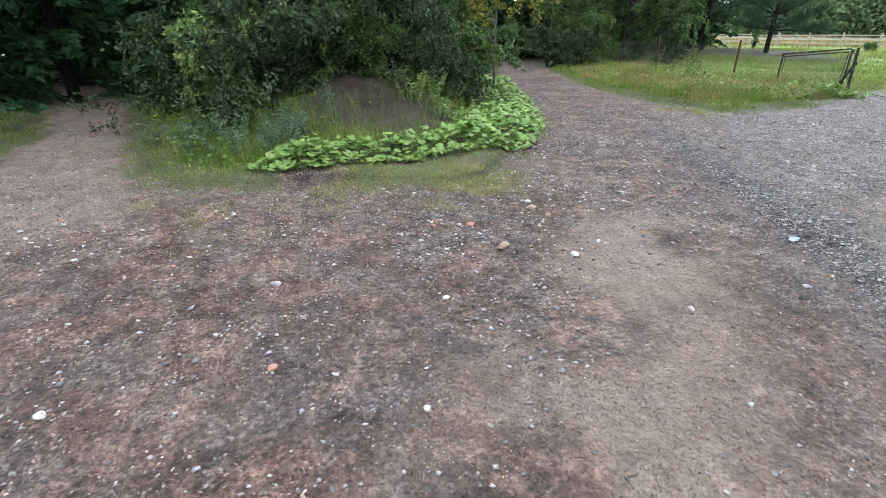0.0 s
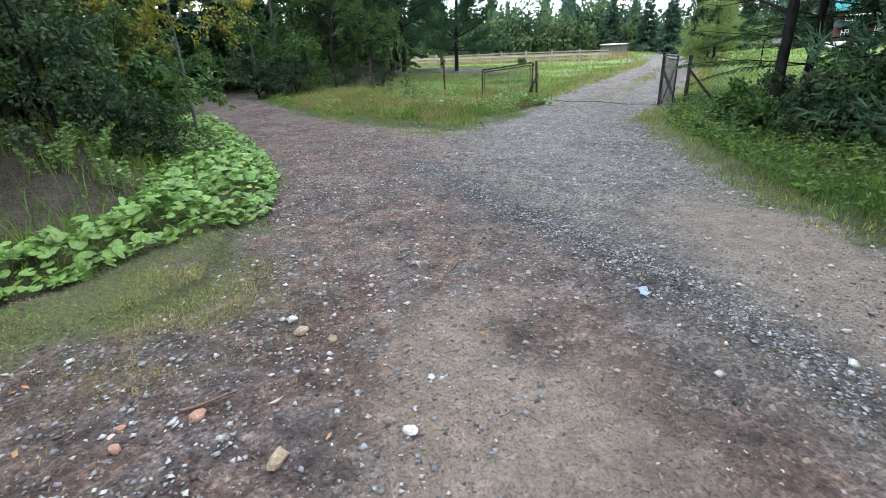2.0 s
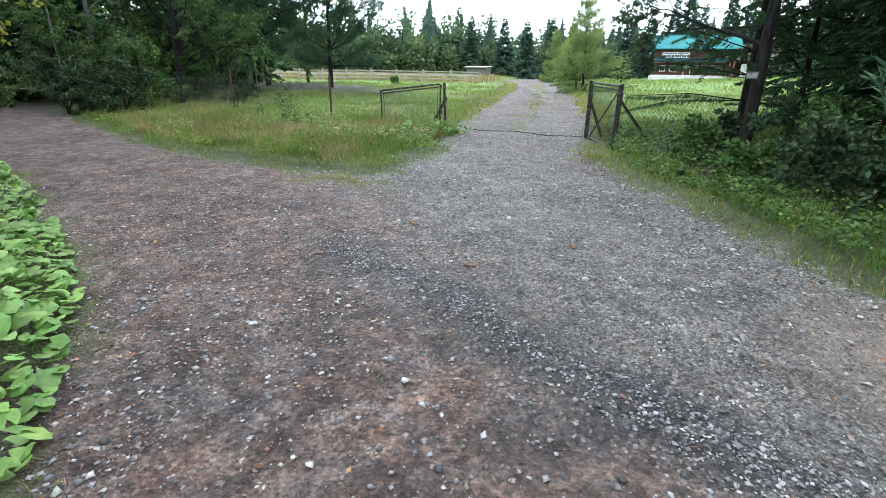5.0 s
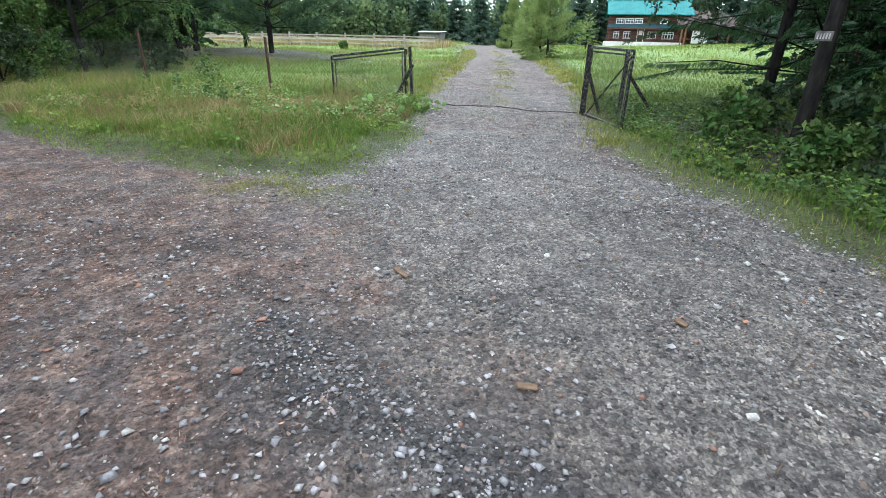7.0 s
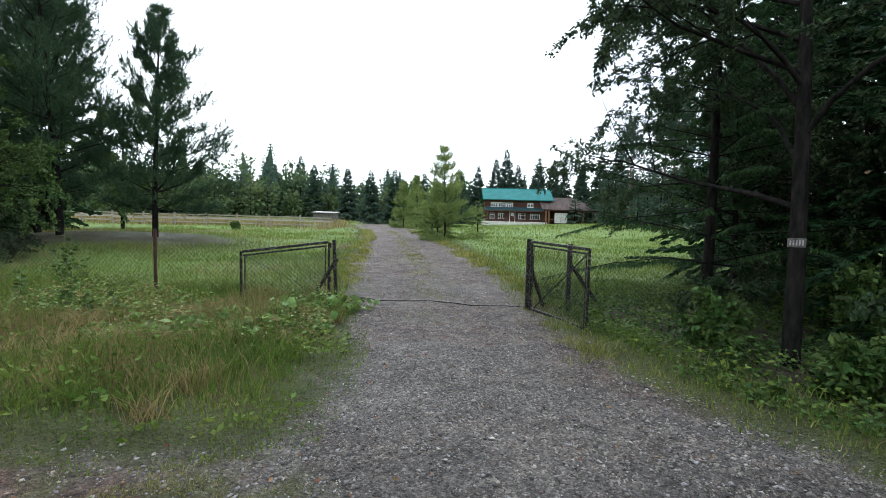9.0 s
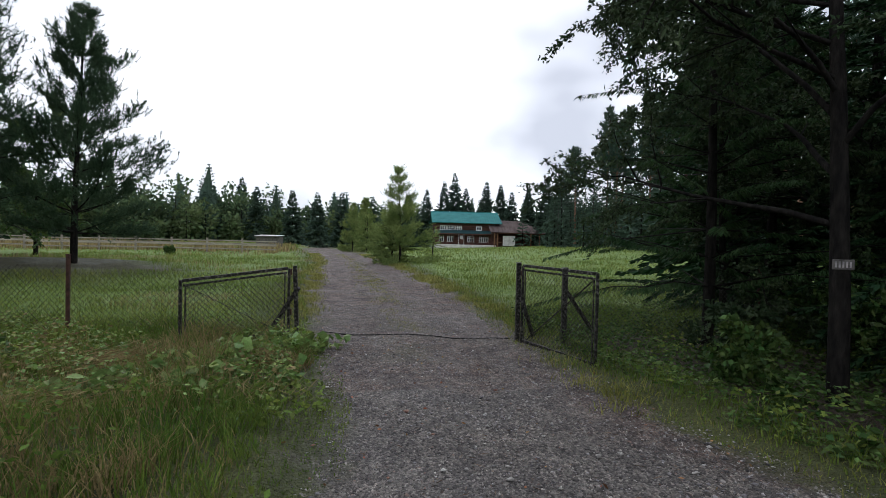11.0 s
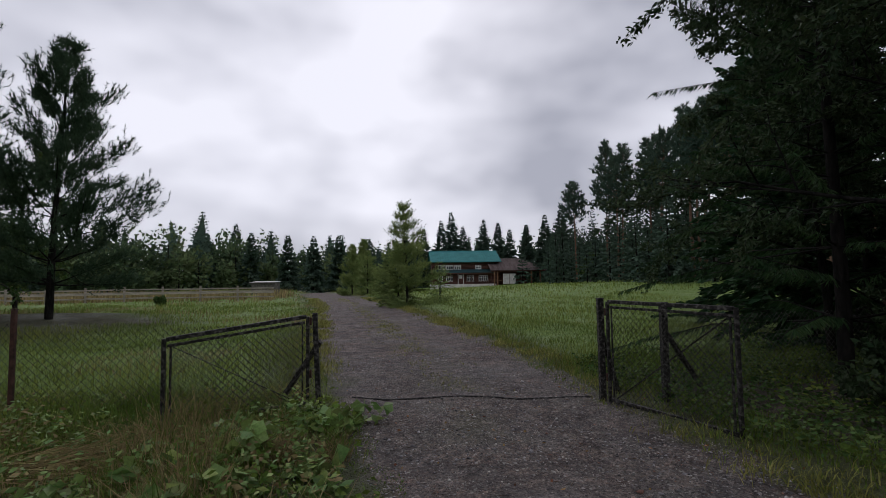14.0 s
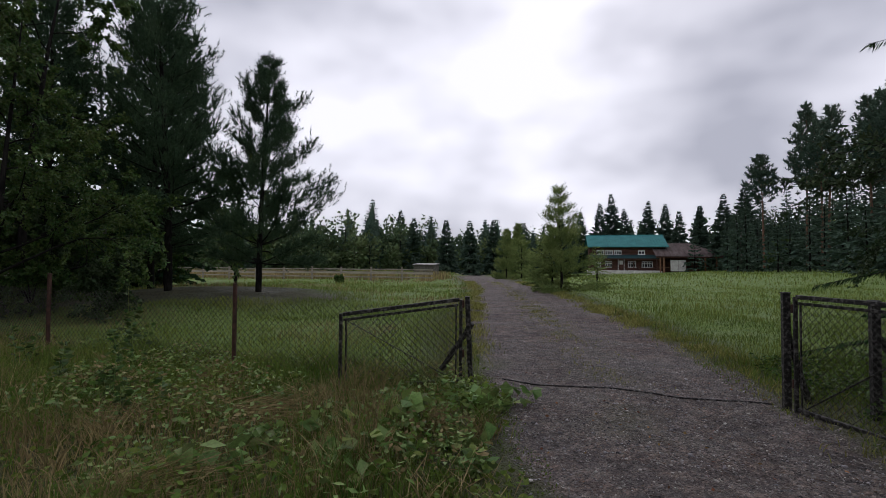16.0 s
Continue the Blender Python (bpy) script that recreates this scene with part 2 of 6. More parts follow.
def tube(points, radii, sides=6):
    """Vertices and quads of a tapering tube along points."""
    p = np.asarray(points, float)
    r = np.asarray(radii, float)
    t = np.gradient(p, axis=0)
    t /= np.linalg.norm(t, axis=1)[:, None] + 1e-9
    ref = np.array([0.31, 0.95, 0.05]) if abs(t[0][2]) > 0.8 else np.array([0.02, 0.05, 1.0])
    u = np.cross(t, ref)
    u /= np.linalg.norm(u, axis=1)[:, None] + 1e-9
    w = np.cross(t, u)
    a = np.linspace(0, 2 * np.pi, sides, endpoint=False)
    v = p[:, None] + r[:, None, None] * (np.cos(a)[None, :, None] * u[:, None] + np.sin(a)[None, :, None] * w[:, None])
    n = len(p)
    i, j = np.meshgrid(np.arange(n - 1), np.arange(sides), indexing="ij")
    q = np.stack([i * sides + j, i * sides + (j + 1) % sides, (i + 1) * sides + (j + 1) % sides, (i + 1) * sides + j], -1).reshape(-1, 4)
    return v.reshape(-1, 3), q


class Heap:
    """Gathers vertices and faces of one mesh."""

    def __init__(self):
        self.v, self.f, self.n = [], {}, 0

    def add(self, v, f):
        v, f = np.asarray(v, float), np.asarray(f, int)
        if len(v):
            self.v.append(v)
            self.f.setdefault(f.shape[1], []).append(f + self.n)
            self.n += len(v)

    def link(self, name, mat, parent=None, smooth=False):
        return link_mesh(name, np.concatenate(self.v), [np.concatenate(g) for g in self.f.values()], mat, parent, smooth)


def unit(v):
    return v / (np.linalg.norm(v, axis=-1, keepdims=True) + 1e-9)


def leaf_cards(rng, p, d, length, width, fold=0.25):
    """Folded lance-shaped leaves at p along d: four corners and two triangles each."""
    n = len(p)
    d = unit(d)
    side = unit(np.cross(d, rng.normal(size=(n, 3))))
    up = np.cross(side, d)
    length, width = np.broadcast_to(length, n)[:, None], np.broadcast_to(width, n)[:, None]
    mid = p + d * length * 0.5
    a, b = mid + side * width * 0.5 + up * width * fold, mid - side * width * 0.5 + up * width * fold
    v = np.stack([p, a, p + d * length, b], 1).reshape(-1, 3)
    k = np.arange(n)[:, None] * 4
    return v, np.concatenate([k + [0, 1, 2], k + [0, 2, 3]])


def needle_cards(rng, p, d, length, width):
    n = len(p)
    d = unit(d)
    side = unit(np.cross(d, rng.normal(size=(n, 3))))
    length, width = np.broadcast_to(length, n)[:, None], np.broadcast_to(width, n)[:, None]
    v = np.stack([p - side * width / 2, p + side * width / 2, p + d * length], 1).reshape(-1, 3)
    return v, np.arange(3 * n).reshape(-1, 3)


def smooth01(a, b, x):
    k = np.clip((x - a) / (b - a), 0, 1)
    return k * k * (3 - 2 * k)


def value_noise(x, y, size, seed=0):
    """Smooth noise between 0 and 1 on a lattice of the given size."""
    x, y = np.asarray(x, float) / size + 500.0, np.asarray(y, float) / size + 500.0
    i, j = np.floor(x).astype(int), np.floor(y).astype(int)
    u, v = x - i, y - j
    u, v = u * u * (3 - 2 * u), v * v * (3 - 2 * v)

    def h(a, b):
        k = (a * 374761393 + b * 668265263 + seed * 144665) & 0x7FFFFFFF
        k = ((k ^ (k >> 13)) * 1274126177) & 0x7FFFFFFF
        return ((k ^ (k >> 16)) & 0xFFFF) / 65535.0

    return (h(i, j) * (1 - u) + h(i + 1, j) * u) * (1 - v) + (h(i, j + 1) * (1 - u) + h(i + 1, j + 1) * u) * v


# ---- plan of the ground ----
LAWN = [(-40, 8), (-24, 3.2), (-16, 0.2), (-11, -2.3), (-5.6, -4.7), (-2.9, -5.35), (-1.2, -5.7), (0.0, -5.5), (0.35, -5.1), (0.42, -4.3), (0.25, -2.4), (-0.35, -0.3), (-0.75, 2.0), (-1.4, 4.5), (-1.9, 6.5), (-2.9, 14), (-4.1, 22), (-6.6, 32), (-9.2, 42), (-14, 60), (-40, 60)]
VERGE = [(-4.6, 60), (-5.2, 42), (-2.3, 32), (-0.2, 22), (1.0, 14), (2.0, 6.5), (2.25, 4), (2.5, 1), (2.75, -1.6), (3.1, -3.4), (3.55, -4.4), (4.05, -5.3), (4.8, -6.9), (5.6, -8.1), (6.6, -9.3), (9, -11.6), (14, -15), (30, -24), (60, -24), (60, 60)]
ISLAND = [(-40, 5), (-24, 0.2), (-16, -2.4), (-12, -4.05), (-6.4, -6.8), (-4.5, -7.3), (-1.3, -8.8), (0.4, -9.75), (1.45, -10.7), (2.2, -11.3), (2.9, -11.9), (2.85, -12.5), (2.35, -13.6), (2.1, -14.6), (1.9, -15.3), (1.0, -15.9), (-3.4, -16.5), (-6.1, -17.0), (-12, -19), (-24, -25), (-40, -30)]
SOUTH = [(-40, -33), (-24, -26.8), (-12, -20.4), (-8.8, -18.9), (-2.1, -17.5), (0.6, -17.7), (2.8, -19.2), (6, -22), (12, -24.5), (30, -34), (30, -60), (-40, -60)]


def inside(poly, x, y):
    """Signed distance to a closed outline, positive inside."""
    x, y = np.asarray(x, float), np.asarray(y, float)
    best, odd = np.full(x.shape, 1e9), np.zeros(x.shape, bool)
    for (ax, ay), (bx, by) in zip(poly, poly[1:] + poly[:1]):
        dx, dy = bx - ax, by - ay
        k = np.clip(((x - ax) * dx + (y - ay) * dy) / (dx * dx + dy * dy), 0, 1)
        best = np.minimum(best, np.hypot(x - ax - k * dx, y - ay - k * dy))
        if dy:
            odd ^= ((ay > y) != (by > y)) & (x < ax + (y - ay) * dx / dy)
    return np.where(odd, best, -best)


def green_depth(x, y):
    """How far a place lies inside the grown-over ground (negative: on gravel or dirt)."""
    d = np.maximum.reduce([inside(p, x, y) for p in (LAWN, VERGE, ISLAND, SOUTH)])
    far = np.where(y > 58, np.abs(x + 9.5 + (y - 58) * 0.28) - 2.1, -1e9)
    return np.where(y > 58, far, d)


def line_distance(pts, x, y):
    best = np.full(np.shape(x), 1e9)
    for (ax, ay), (bx, by) in zip(pts, pts[1:]):
        dx, dy = bx - ax, by - ay
        k = np.clip(((x - ax) * dx + (y - ay) * dy) / (dx * dx + dy * dy), 0, 1)
        best = np.minimum(best, np.hypot(x - ax - k * dx, y - ay - k * dy))
    return best


DRIVE = [(0.9, -2.0), (0.9, 2), (0.2, 6), (-1.0, 14), (-2.2, 22), (-4.4, 32), (-7.2, 42), (-10, 60)]
RUTS = [[(0.1, -3), (0.05, 3), (-0.7, 8), (-1.8, 14), (-3.0, 22)], [(1.7, -3), (1.65, 3), (1.0, 8), (-0.2, 14), (-1.4, 22)]]
RIDGE = [(1.2, -8.1), (2.6, -8.8), (3.9, -9.55), (4.7, -9.95), (5.2, -10.25), (5.9, -10.7), (7.5, -11.8), (9.5, -13.2)]


RUT_WEST = [(2.6, -7.9), (3.2, -9.6), (3.9, -11.0), (4.8, -12.6), (5.8, -14.2), (7.2, -16.0)]
RUT_MID = [(0.2, -6.9), (1.6, -8.9), (2.7, -10.6), (3.5, -12.0), (4.3, -13.4), (4.9, -14.8)]


def line_side(x, y):
    """Distance east (positive) or west of the line that parts the brown earth from the gravel."""
    k = np.interp(y, [-18, -14, -12, -10, -8.5, -7, -5.5, -4.5], [11.4, 9.0, 6.9, 4.6, 2.3, 0.9, -0.6, -1.5])
    return (x - k) * 0.75


def height(x, y):
    x, y = np.asarray(x, float), np.asarray(y, float)
    g = green_depth(x, y)
    z = -0.6 * smooth01(28, 85, y) * smooth01(-30, -5, x)
    z = z + 0.042 * np.clip(x - 3, 0, 40) * smooth01(6, 45, y) * (y < 400)
    z = z + 0.5 * np.exp(-((x + 12.5) ** 2 + (y - 10) ** 2) / 30)
    z = z + (0.62 + 0.5 * value_noise(x, y, 0.5, 7)) * np.exp(-(((x + 1.6) / 1.7) ** 2 + ((y + 12.6) / 1.6) ** 2) ** 1.5) * smooth01(0, 0.6, g)
    z = z + 0.9 * smooth01(2.2, 7, g) * smooth01(0, -3, x) * (y < -4) * smooth01(-4, -7, y)
    z = z + 0.06 * smooth01(0.05, 0.5, g)
    z = z + np.where(g > 0.3, 0.1 * (value_noise(x, y, 0.9, 3) - 0.5) + 0.12 * (value_noise(x, y, 3.1, 4) - 0.5), 0)
    road = smooth01(0.3, -0.2, g)
    for rut in RUTS:
        z = z - 0.025 * road * np.exp(-(line_distance(rut, x, y) / 0.35) ** 2)
    z = z + 0.03 * road * np.exp(-(line_distance(RIDGE, x, y) / 0.18) ** 2)
    z = z + road * (0.022 * (value_noise(x, y, 0.45, 5) - 0.5) + 0.05 * (value_noise(x, y, 1.7, 6) - 0.5) + 0.012 * (value_noise(x, y, 0.16, 9) - 0.5))
    return z


def ground_material():
    mat = bpy.data.materials.new("ground_gravel_dirt_and_turf")
    mat.use_nodes = True
    nt = mat.node_tree
    n, l = nt.nodes, nt.links
    bsdf = n["Principled BSDF"]
    tc = n.new("ShaderNodeTexCoord")

    def tex(kind, scale, detail=5.0):
        t = n.new(kind)
        t.inputs["Scale"].default_value = scale
        if kind == "ShaderNodeTexNoise":
            t.inputs["Detail"].default_value = detail
            t.inputs["Roughness"].default_value = 0.6
        l.new(tc.outputs["Object"], t.inputs["Vector"])
        return t

    def ramp(source, stops):
        r = n.new("ShaderNodeValToRGB")
        while len(r.color_ramp.elements) < len(stops):
            r.color_ramp.elements.new(0.5)
        for e, (at, c) in zip(r.color_ramp.elements, stops):
            e.position, e.color = at, (*c, 1)
        l.new(source, r.inputs["Fac"])
        return r.outputs["Color"]

    def mix(fac, a, b, kind="MIX"):
        m = n.new("ShaderNodeMix")
        m.data_type, m.blend_type = "RGBA", kind
        if isinstance(fac, float):
            m.inputs[0].default_value = fac
        else:
            l.new(fac, m.inputs[0])
        l.new(a, m.inputs[6])
        l.new(b, m.inputs[7])
        return m.outputs[2]

    def attr(name):
        a = n.new("ShaderNodeAttribute")
        a.attribute_name = name
        return a.outputs["Fac"]

    big, mid, fine = tex("ShaderNodeTexNoise", 0.7), tex("ShaderNodeTexNoise", 5.0), tex("ShaderNodeTexNoise", 38.0, 6.0)
    cells, grit = tex("ShaderNodeTexVoronoi", 42.0), tex("ShaderNodeTexVoronoi", 95.0)
    pebble = ramp(cells.outputs["Color"], [(0.1, (0.22, 0.21, 0.22)), (0.45, (0.78, 0.76, 0.77)), (0.75, (1.4, 1.37, 1.34)), (0.95, (2.2, 2.15, 2.05))])
    speck = ramp(grit.outputs["Color"], [(0.15, (0.32, 0.31, 0.32)), (0.55, (0.98, 0.96, 0.95)), (0.95, (1.8, 1.75, 1.7))])
    gravel = mix(0.8, ramp(mid.outputs["Fac"], [(0.3, (0.108, 0.101, 0.096)), (0.7, (0.21, 0.197, 0.183))]), pebble, "MULTIPLY")
    gravel = mix(0.7, gravel, speck, "MULTIPLY")
    dirt = mix(0.55, ramp(mid.outputs["Fac"], [(0.3, (0.062, 0.044, 0.038)), (0.5, (0.128, 0.095, 0.082)), (0.7, (0.2, 0.158, 0.138))]), pebble, "MULTIPLY")
    dirt = mix(0.8, dirt, ramp(fine.outputs["Fac"], [(0.3, (0.4, 0.39, 0.38)), (0.7, (1.65, 1.6, 1.57))]), "MULTIPLY")
    sand = mix(0.7, ramp(mid.outputs["Fac"], [(0.3, (0.2, 0.155, 0.125)), (0.7, (0.33, 0.265, 0.215))]), ramp(fine.outputs["Fac"], [(0.3, (0.7, 0.68, 0.66)), (0.7, (1.25, 1.22, 1.2))]), "MULTIPLY")
    turf = mix(0.8, ramp(big.outputs["Fac"], [(0.35, (0.045, 0.055, 0.02)), (0.65, (0.1, 0.115, 0.04))]), ramp(fine.outputs["Fac"], [(0.3, (0.5, 0.5, 0.45)), (0.7, (1.5, 1.45, 1.3))]), "MULTIPLY")
    field = mix(0.7, ramp(mid.outputs["Fac"], [(0.3, (0.1, 0.18, 0.03)), (0.7, (0.19, 0.27, 0.055))]), ramp(fine.outputs["Fac"], [(0.3, (0.6, 0.6, 0.55)), (0.7, (1.4, 1.4, 1.3))]), "MULTIPLY")
    soil_and_shade = mix(0.8, ramp(mid.outputs["Fac"], [(0.3, (0.035, 0.028, 0.02)), (0.7, (0.085, 0.066, 0.047))]), speck, "MULTIPLY")
    damp = tex("ShaderNodeTexNoise", 1.7, 3.0)
    streak = tex("ShaderNodeTexNoise", 11.0, 5.0)
    dirt = mix(0.9, dirt, ramp(damp.outputs["Fac"], [(0.36, (0.62, 0.58, 0.57)), (0.5, (1.0, 0.98, 0.97)), (0.66, (1.25, 1.2, 1.15))]), "MULTIPLY")
    dirt = mix(0.9, dirt, ramp(streak.outputs["Fac"], [(0.36, (0.55, 0.52, 0.52)), (0.52, (1.0, 1.0, 1.0)), (0.64, (1.3, 1.28, 1.25))]), "MULTIPLY")
    hue = tex("ShaderNodeTexNoise", 2.6, 4.0)
    dirt = mix(0.85, dirt, ramp(hue.outputs["Fac"], [(0.38, (1.12, 0.97, 0.9)), (0.5, (1.0, 1.0, 1.0)), (0.62, (0.92, 1.02, 1.16))]), "MULTIPLY")
    gravel = mix(0.7, gravel, ramp(damp.outputs["Fac"], [(0.36, (0.72, 0.72, 0.74)), (0.6, (1.2, 1.18, 1.14))]), "MULTIPLY")
    c = mix(attr("dirt"), gravel, dirt)
    wet = n.new("ShaderNodeRGB")
    wet.outputs[0].default_value = (0.42, 0.43, 0.47, 1)
    darker = mix(1.0, c, wet.outputs[0], "MULTIPLY")
    c = mix(attr("damp"), c, darker)
    c = mix(attr("sand"), c, sand)
    c = mix(attr("turf"), c, turf)
    c = mix(attr("field"), c, field)
    c = mix(attr("soil_and_shade"), c, soil_and_shade)
    l.new(c, bsdf.inputs["Base Color"])
    rough = n.new("ShaderNodeMapRange")
    rough.inputs["From Min"].default_value, rough.inputs["From Max"].default_value = 0.35, 0.65
    rough.inputs["To Min"].default_value, rough.inputs["To Max"].default_value = 0.62, 0.95
    l.new(big.outputs["Fac"], rough.inputs["Value"])
    l.new(rough.outputs["Result"], bsdf.inputs["Roughness"])
    bsdf.inputs["Specular IOR Level"].default_value = 0.35
    b1 = n.new("ShaderNodeBump")
    b1.inputs["Strength"].default_value, b1.inputs["Distance"].default_value = 1.0, 0.03
    inv = n.new("ShaderNodeMath")
    inv.operation = "SUBTRACT"
    inv.inputs[0].default_value = 1.0
    l.new(cells.outputs["Distance"], inv.inputs[1])
    l.new(inv.outputs["Value"], b1.inputs["Height"])
    b2 = n.new("ShaderNodeBump")
    b2.inputs["Strength"].default_value, b2.inputs["Distance"].default_value = 1.0, 0.035
    l.new(fine.outputs["Fac"], b2.inputs["Height"])
    l.new(b1.outputs["Normal"], b2.inputs["Normal"])
    b3 = n.new("ShaderNodeBump")
    b3.inputs["Strength"].default_value, b3.inputs["Distance"].default_value = 0.9, 0.07
    l.new(streak.outputs["Fac"], b3.inputs["Height"])
    l.new(b3.outputs["Normal"], b1.inputs["Normal"])
    l.new(b2.outputs["Normal"], bsdf.inputs["Normal"])
    return mat


def axis(lo, hi, near_lo, near_hi, step, grow=1.18):
    """Grid lines: even steps in the near stretch, wider and wider beyond it."""
    out = list(np.arange(near_lo, near_hi, step))
    s, v = step, near_lo
    while v > lo:
        s *= grow
        v -= s
        out.insert(0, v)
    s, v = step, out[-1]
    while v < hi:
        s *= grow
        v += s
        out.append(v)
    return np.array(out)


def build_ground():
    gx, gy = axis(-900, 900, -8, 9, 0.085), axis(-900, 1500, -18, 3, 0.085)
    X, Y = np.meshgrid(gx, gy, indexing="ij")
    x, y = X.ravel(), Y.ravel()
    z = height(x, y)
    nx, ny = len(gx), len(gy)
    i, j = np.meshgrid(np.arange(nx - 1), np.arange(ny - 1), indexing="ij")
    f = np.stack([i * ny + j, (i + 1) * ny + j, (i + 1) * ny + j + 1, i * ny + j + 1], -1).reshape(-1, 4)
    ob = link_mesh("ground", np.stack([x, y, z], 1), f, ground_material(), smooth=True)
    g = green_depth(x, y)
    rough_edge = g + 0.35 * (value_noise(x, y, 0.5, 11) - 0.5) + 0.35 * (value_noise(x, y, 0.17, 12) - 0.5)
    turf = smooth01(-0.12, 0.25, rough_edge)
    strip = (x > 1.7) & (y < -11.1) & (y > -16) & (inside(ISLAND, x, y) < 1.15)
    turf = np.where(strip, turf * smooth01(0.22, 0.58, value_noise(x, y, 0.4, 47)) * 0.9, turf)
    patch = np.maximum(np.exp(-(((x - 2.55) / 0.55) ** 2 + ((y + 12.1) / 0.5) ** 2)), np.exp(-(line_distance([(-0.9, -5.9), (0.3, -5.85)], x, y) / 0.3) ** 2))
    turf = np.maximum(turf, 0.7 * patch * smooth01(0.35, 0.6, value_noise(x, y, 0.22, 21)))
    strip = np.exp(-(line_distance(DRIVE, x, y) / 0.4) ** 2) * (y > -1.5) * smooth01(0.4, 0.65, value_noise(x, y, 0.5, 22))
    turf = np.maximum(turf, 0.3 * strip)
    side = line_distance([(1.0, -1.0), (1.6, -4.0), (3.2, -6.5), (6.5, -10.0), (12, -16)], x, y)
    right = smooth01(2.3, 0.8, side + 1.3 * (value_noise(x, y, 1.3, 13) - 0.5))
    dirt = 1 - right * smooth01(0.25, 0.5, value_noise(x, y, 0.8, 14) + 0.25)
    dirt = np.maximum(dirt, 0.85 * smooth01(-7.0, -9.5, y))
    dirt = np.where((y > -2.5), 0.3 + 0.45 * value_noise(x, y, 1.1, 15), dirt)
    ridge = np.exp(-(line_distance(RIDGE, x, y) / 0.3) ** 2)
    dirt = dirt * (1 - 0.9 * ridge)
    sand = smooth01(0.62, 0.25, np.hypot((x - 2.6) / 4.2, (y + 17.2) / 1.6)) * smooth01(0.25, 0.6, value_noise(x, y, 0.6, 16))
    tan = np.maximum(smooth01(1.5, 0.4, line_distance([(8.5, -13.5), (7.2, -10.8), (5.7, -8.6)], x, y)), smooth01(1.0, 0.3, line_distance([(4.6, -11.6), (5.6, -12.6), (6.6, -13.6)], x, y))) * smooth01(0.15, 0.55, value_noise(x, y, 0.8, 17)) * 0.75
    sand = np.maximum(sand, np.maximum(smooth01(1.3, 0.6, line_distance([(2, -16.6), (-3, -17.2), (-9, -18.8)], x, y)) * 0.55, tan * (1 - ridge)))
    # brown needle-strewn earth to the west, grey gravel to the east of the ridge
    west = smooth01(0.35, -0.55, line_side(x, y) + 0.9 * (value_noise(x, y, 0.9, 61) - 0.5) + 0.5 * (value_noise(x, y, 0.3, 62) - 0.5))
    dirt = np.where(y < -4.5, np.clip(0.12 + 0.88 * west, 0, 1) * (1 - 0.9 * ridge), dirt)
    damp = np.clip(1.5 * np.exp(-(line_distance(RIDGE, x, y) / 0.26) ** 2) * (0.35 + 0.9 * value_noise(x, y, 0.35, 63)), 0, 0.9)
    for rut, w in ((RUT_WEST, 0.2), (RUT_MID, 0.16)):
        damp = np.maximum(damp, 0.5 * np.exp(-(line_distance(rut, x, y) / w) ** 2) * smooth01(0.3, 0.75, value_noise(x, y, 0.45, 64)))
    damp = np.maximum(damp, 0.3 * smooth01(0.62, 0.78, value_noise(x, y, 0.7, 65)) * (y < -4))
    damp = damp * (1 - turf)
    field = smooth01(0.6, 1.6, g) * np.maximum(smooth01(0.0, 1.5, y) * (y < 300), 0) * np.where(inside(ISLAND, x, y) > -0.5, 0, 1)
    soil_and_shade = np.maximum(smooth01(0.55, 0.8, np.exp(-(((x + 0.3) / 1.35) ** 2 + ((y + 12.4) / 1.7) ** 2)) + 0.3 * (value_noise(x, y, 0.4, 18) - 0.5)), smooth01(1.6, 3.5, inside(ISLAND, x, y)))
    soil_and_shade = np.maximum(soil_and_shade, smooth01(1.0, 3.0, inside(SOUTH, x, y)))
    # bare soil under the thicket, its dark colour also deepening the shade
    soil_and_shade = np.maximum(soil_and_shade, smooth01(0.6, 1.5, inside(VERGE, x, y)) * smooth01(2.5, 0.5, y) * (y > -40))
    # brown needle litter under the left pines, dark to stand in for their shade
    shade = line_distance([(-10.3, 9.6), (-13.5, 8.4), (-16, 4)], x, y)
    soil_and_shade = np.maximum(soil_and_shade, 0.85 * smooth01(5.0, 2.0, shade + 2.0 * (value_noise(x, y, 1.5, 19) - 0.5)))
    for name, w in (("turf", turf), ("dirt", dirt), ("sand", sand * (1 - turf)), ("field", field), ("soil_and_shade", soil_and_shade), ("damp", damp)):
        at = ob.data.attributes.new(name, "FLOAT", "POINT")
        at.data.foreach_set("value", np.clip(w, 0, 1).astype(np.float32))
    return tagged(ob, "gravel road junction with muddy dirt and grassy verges", "ground", kind="structure")


ground = build_ground()


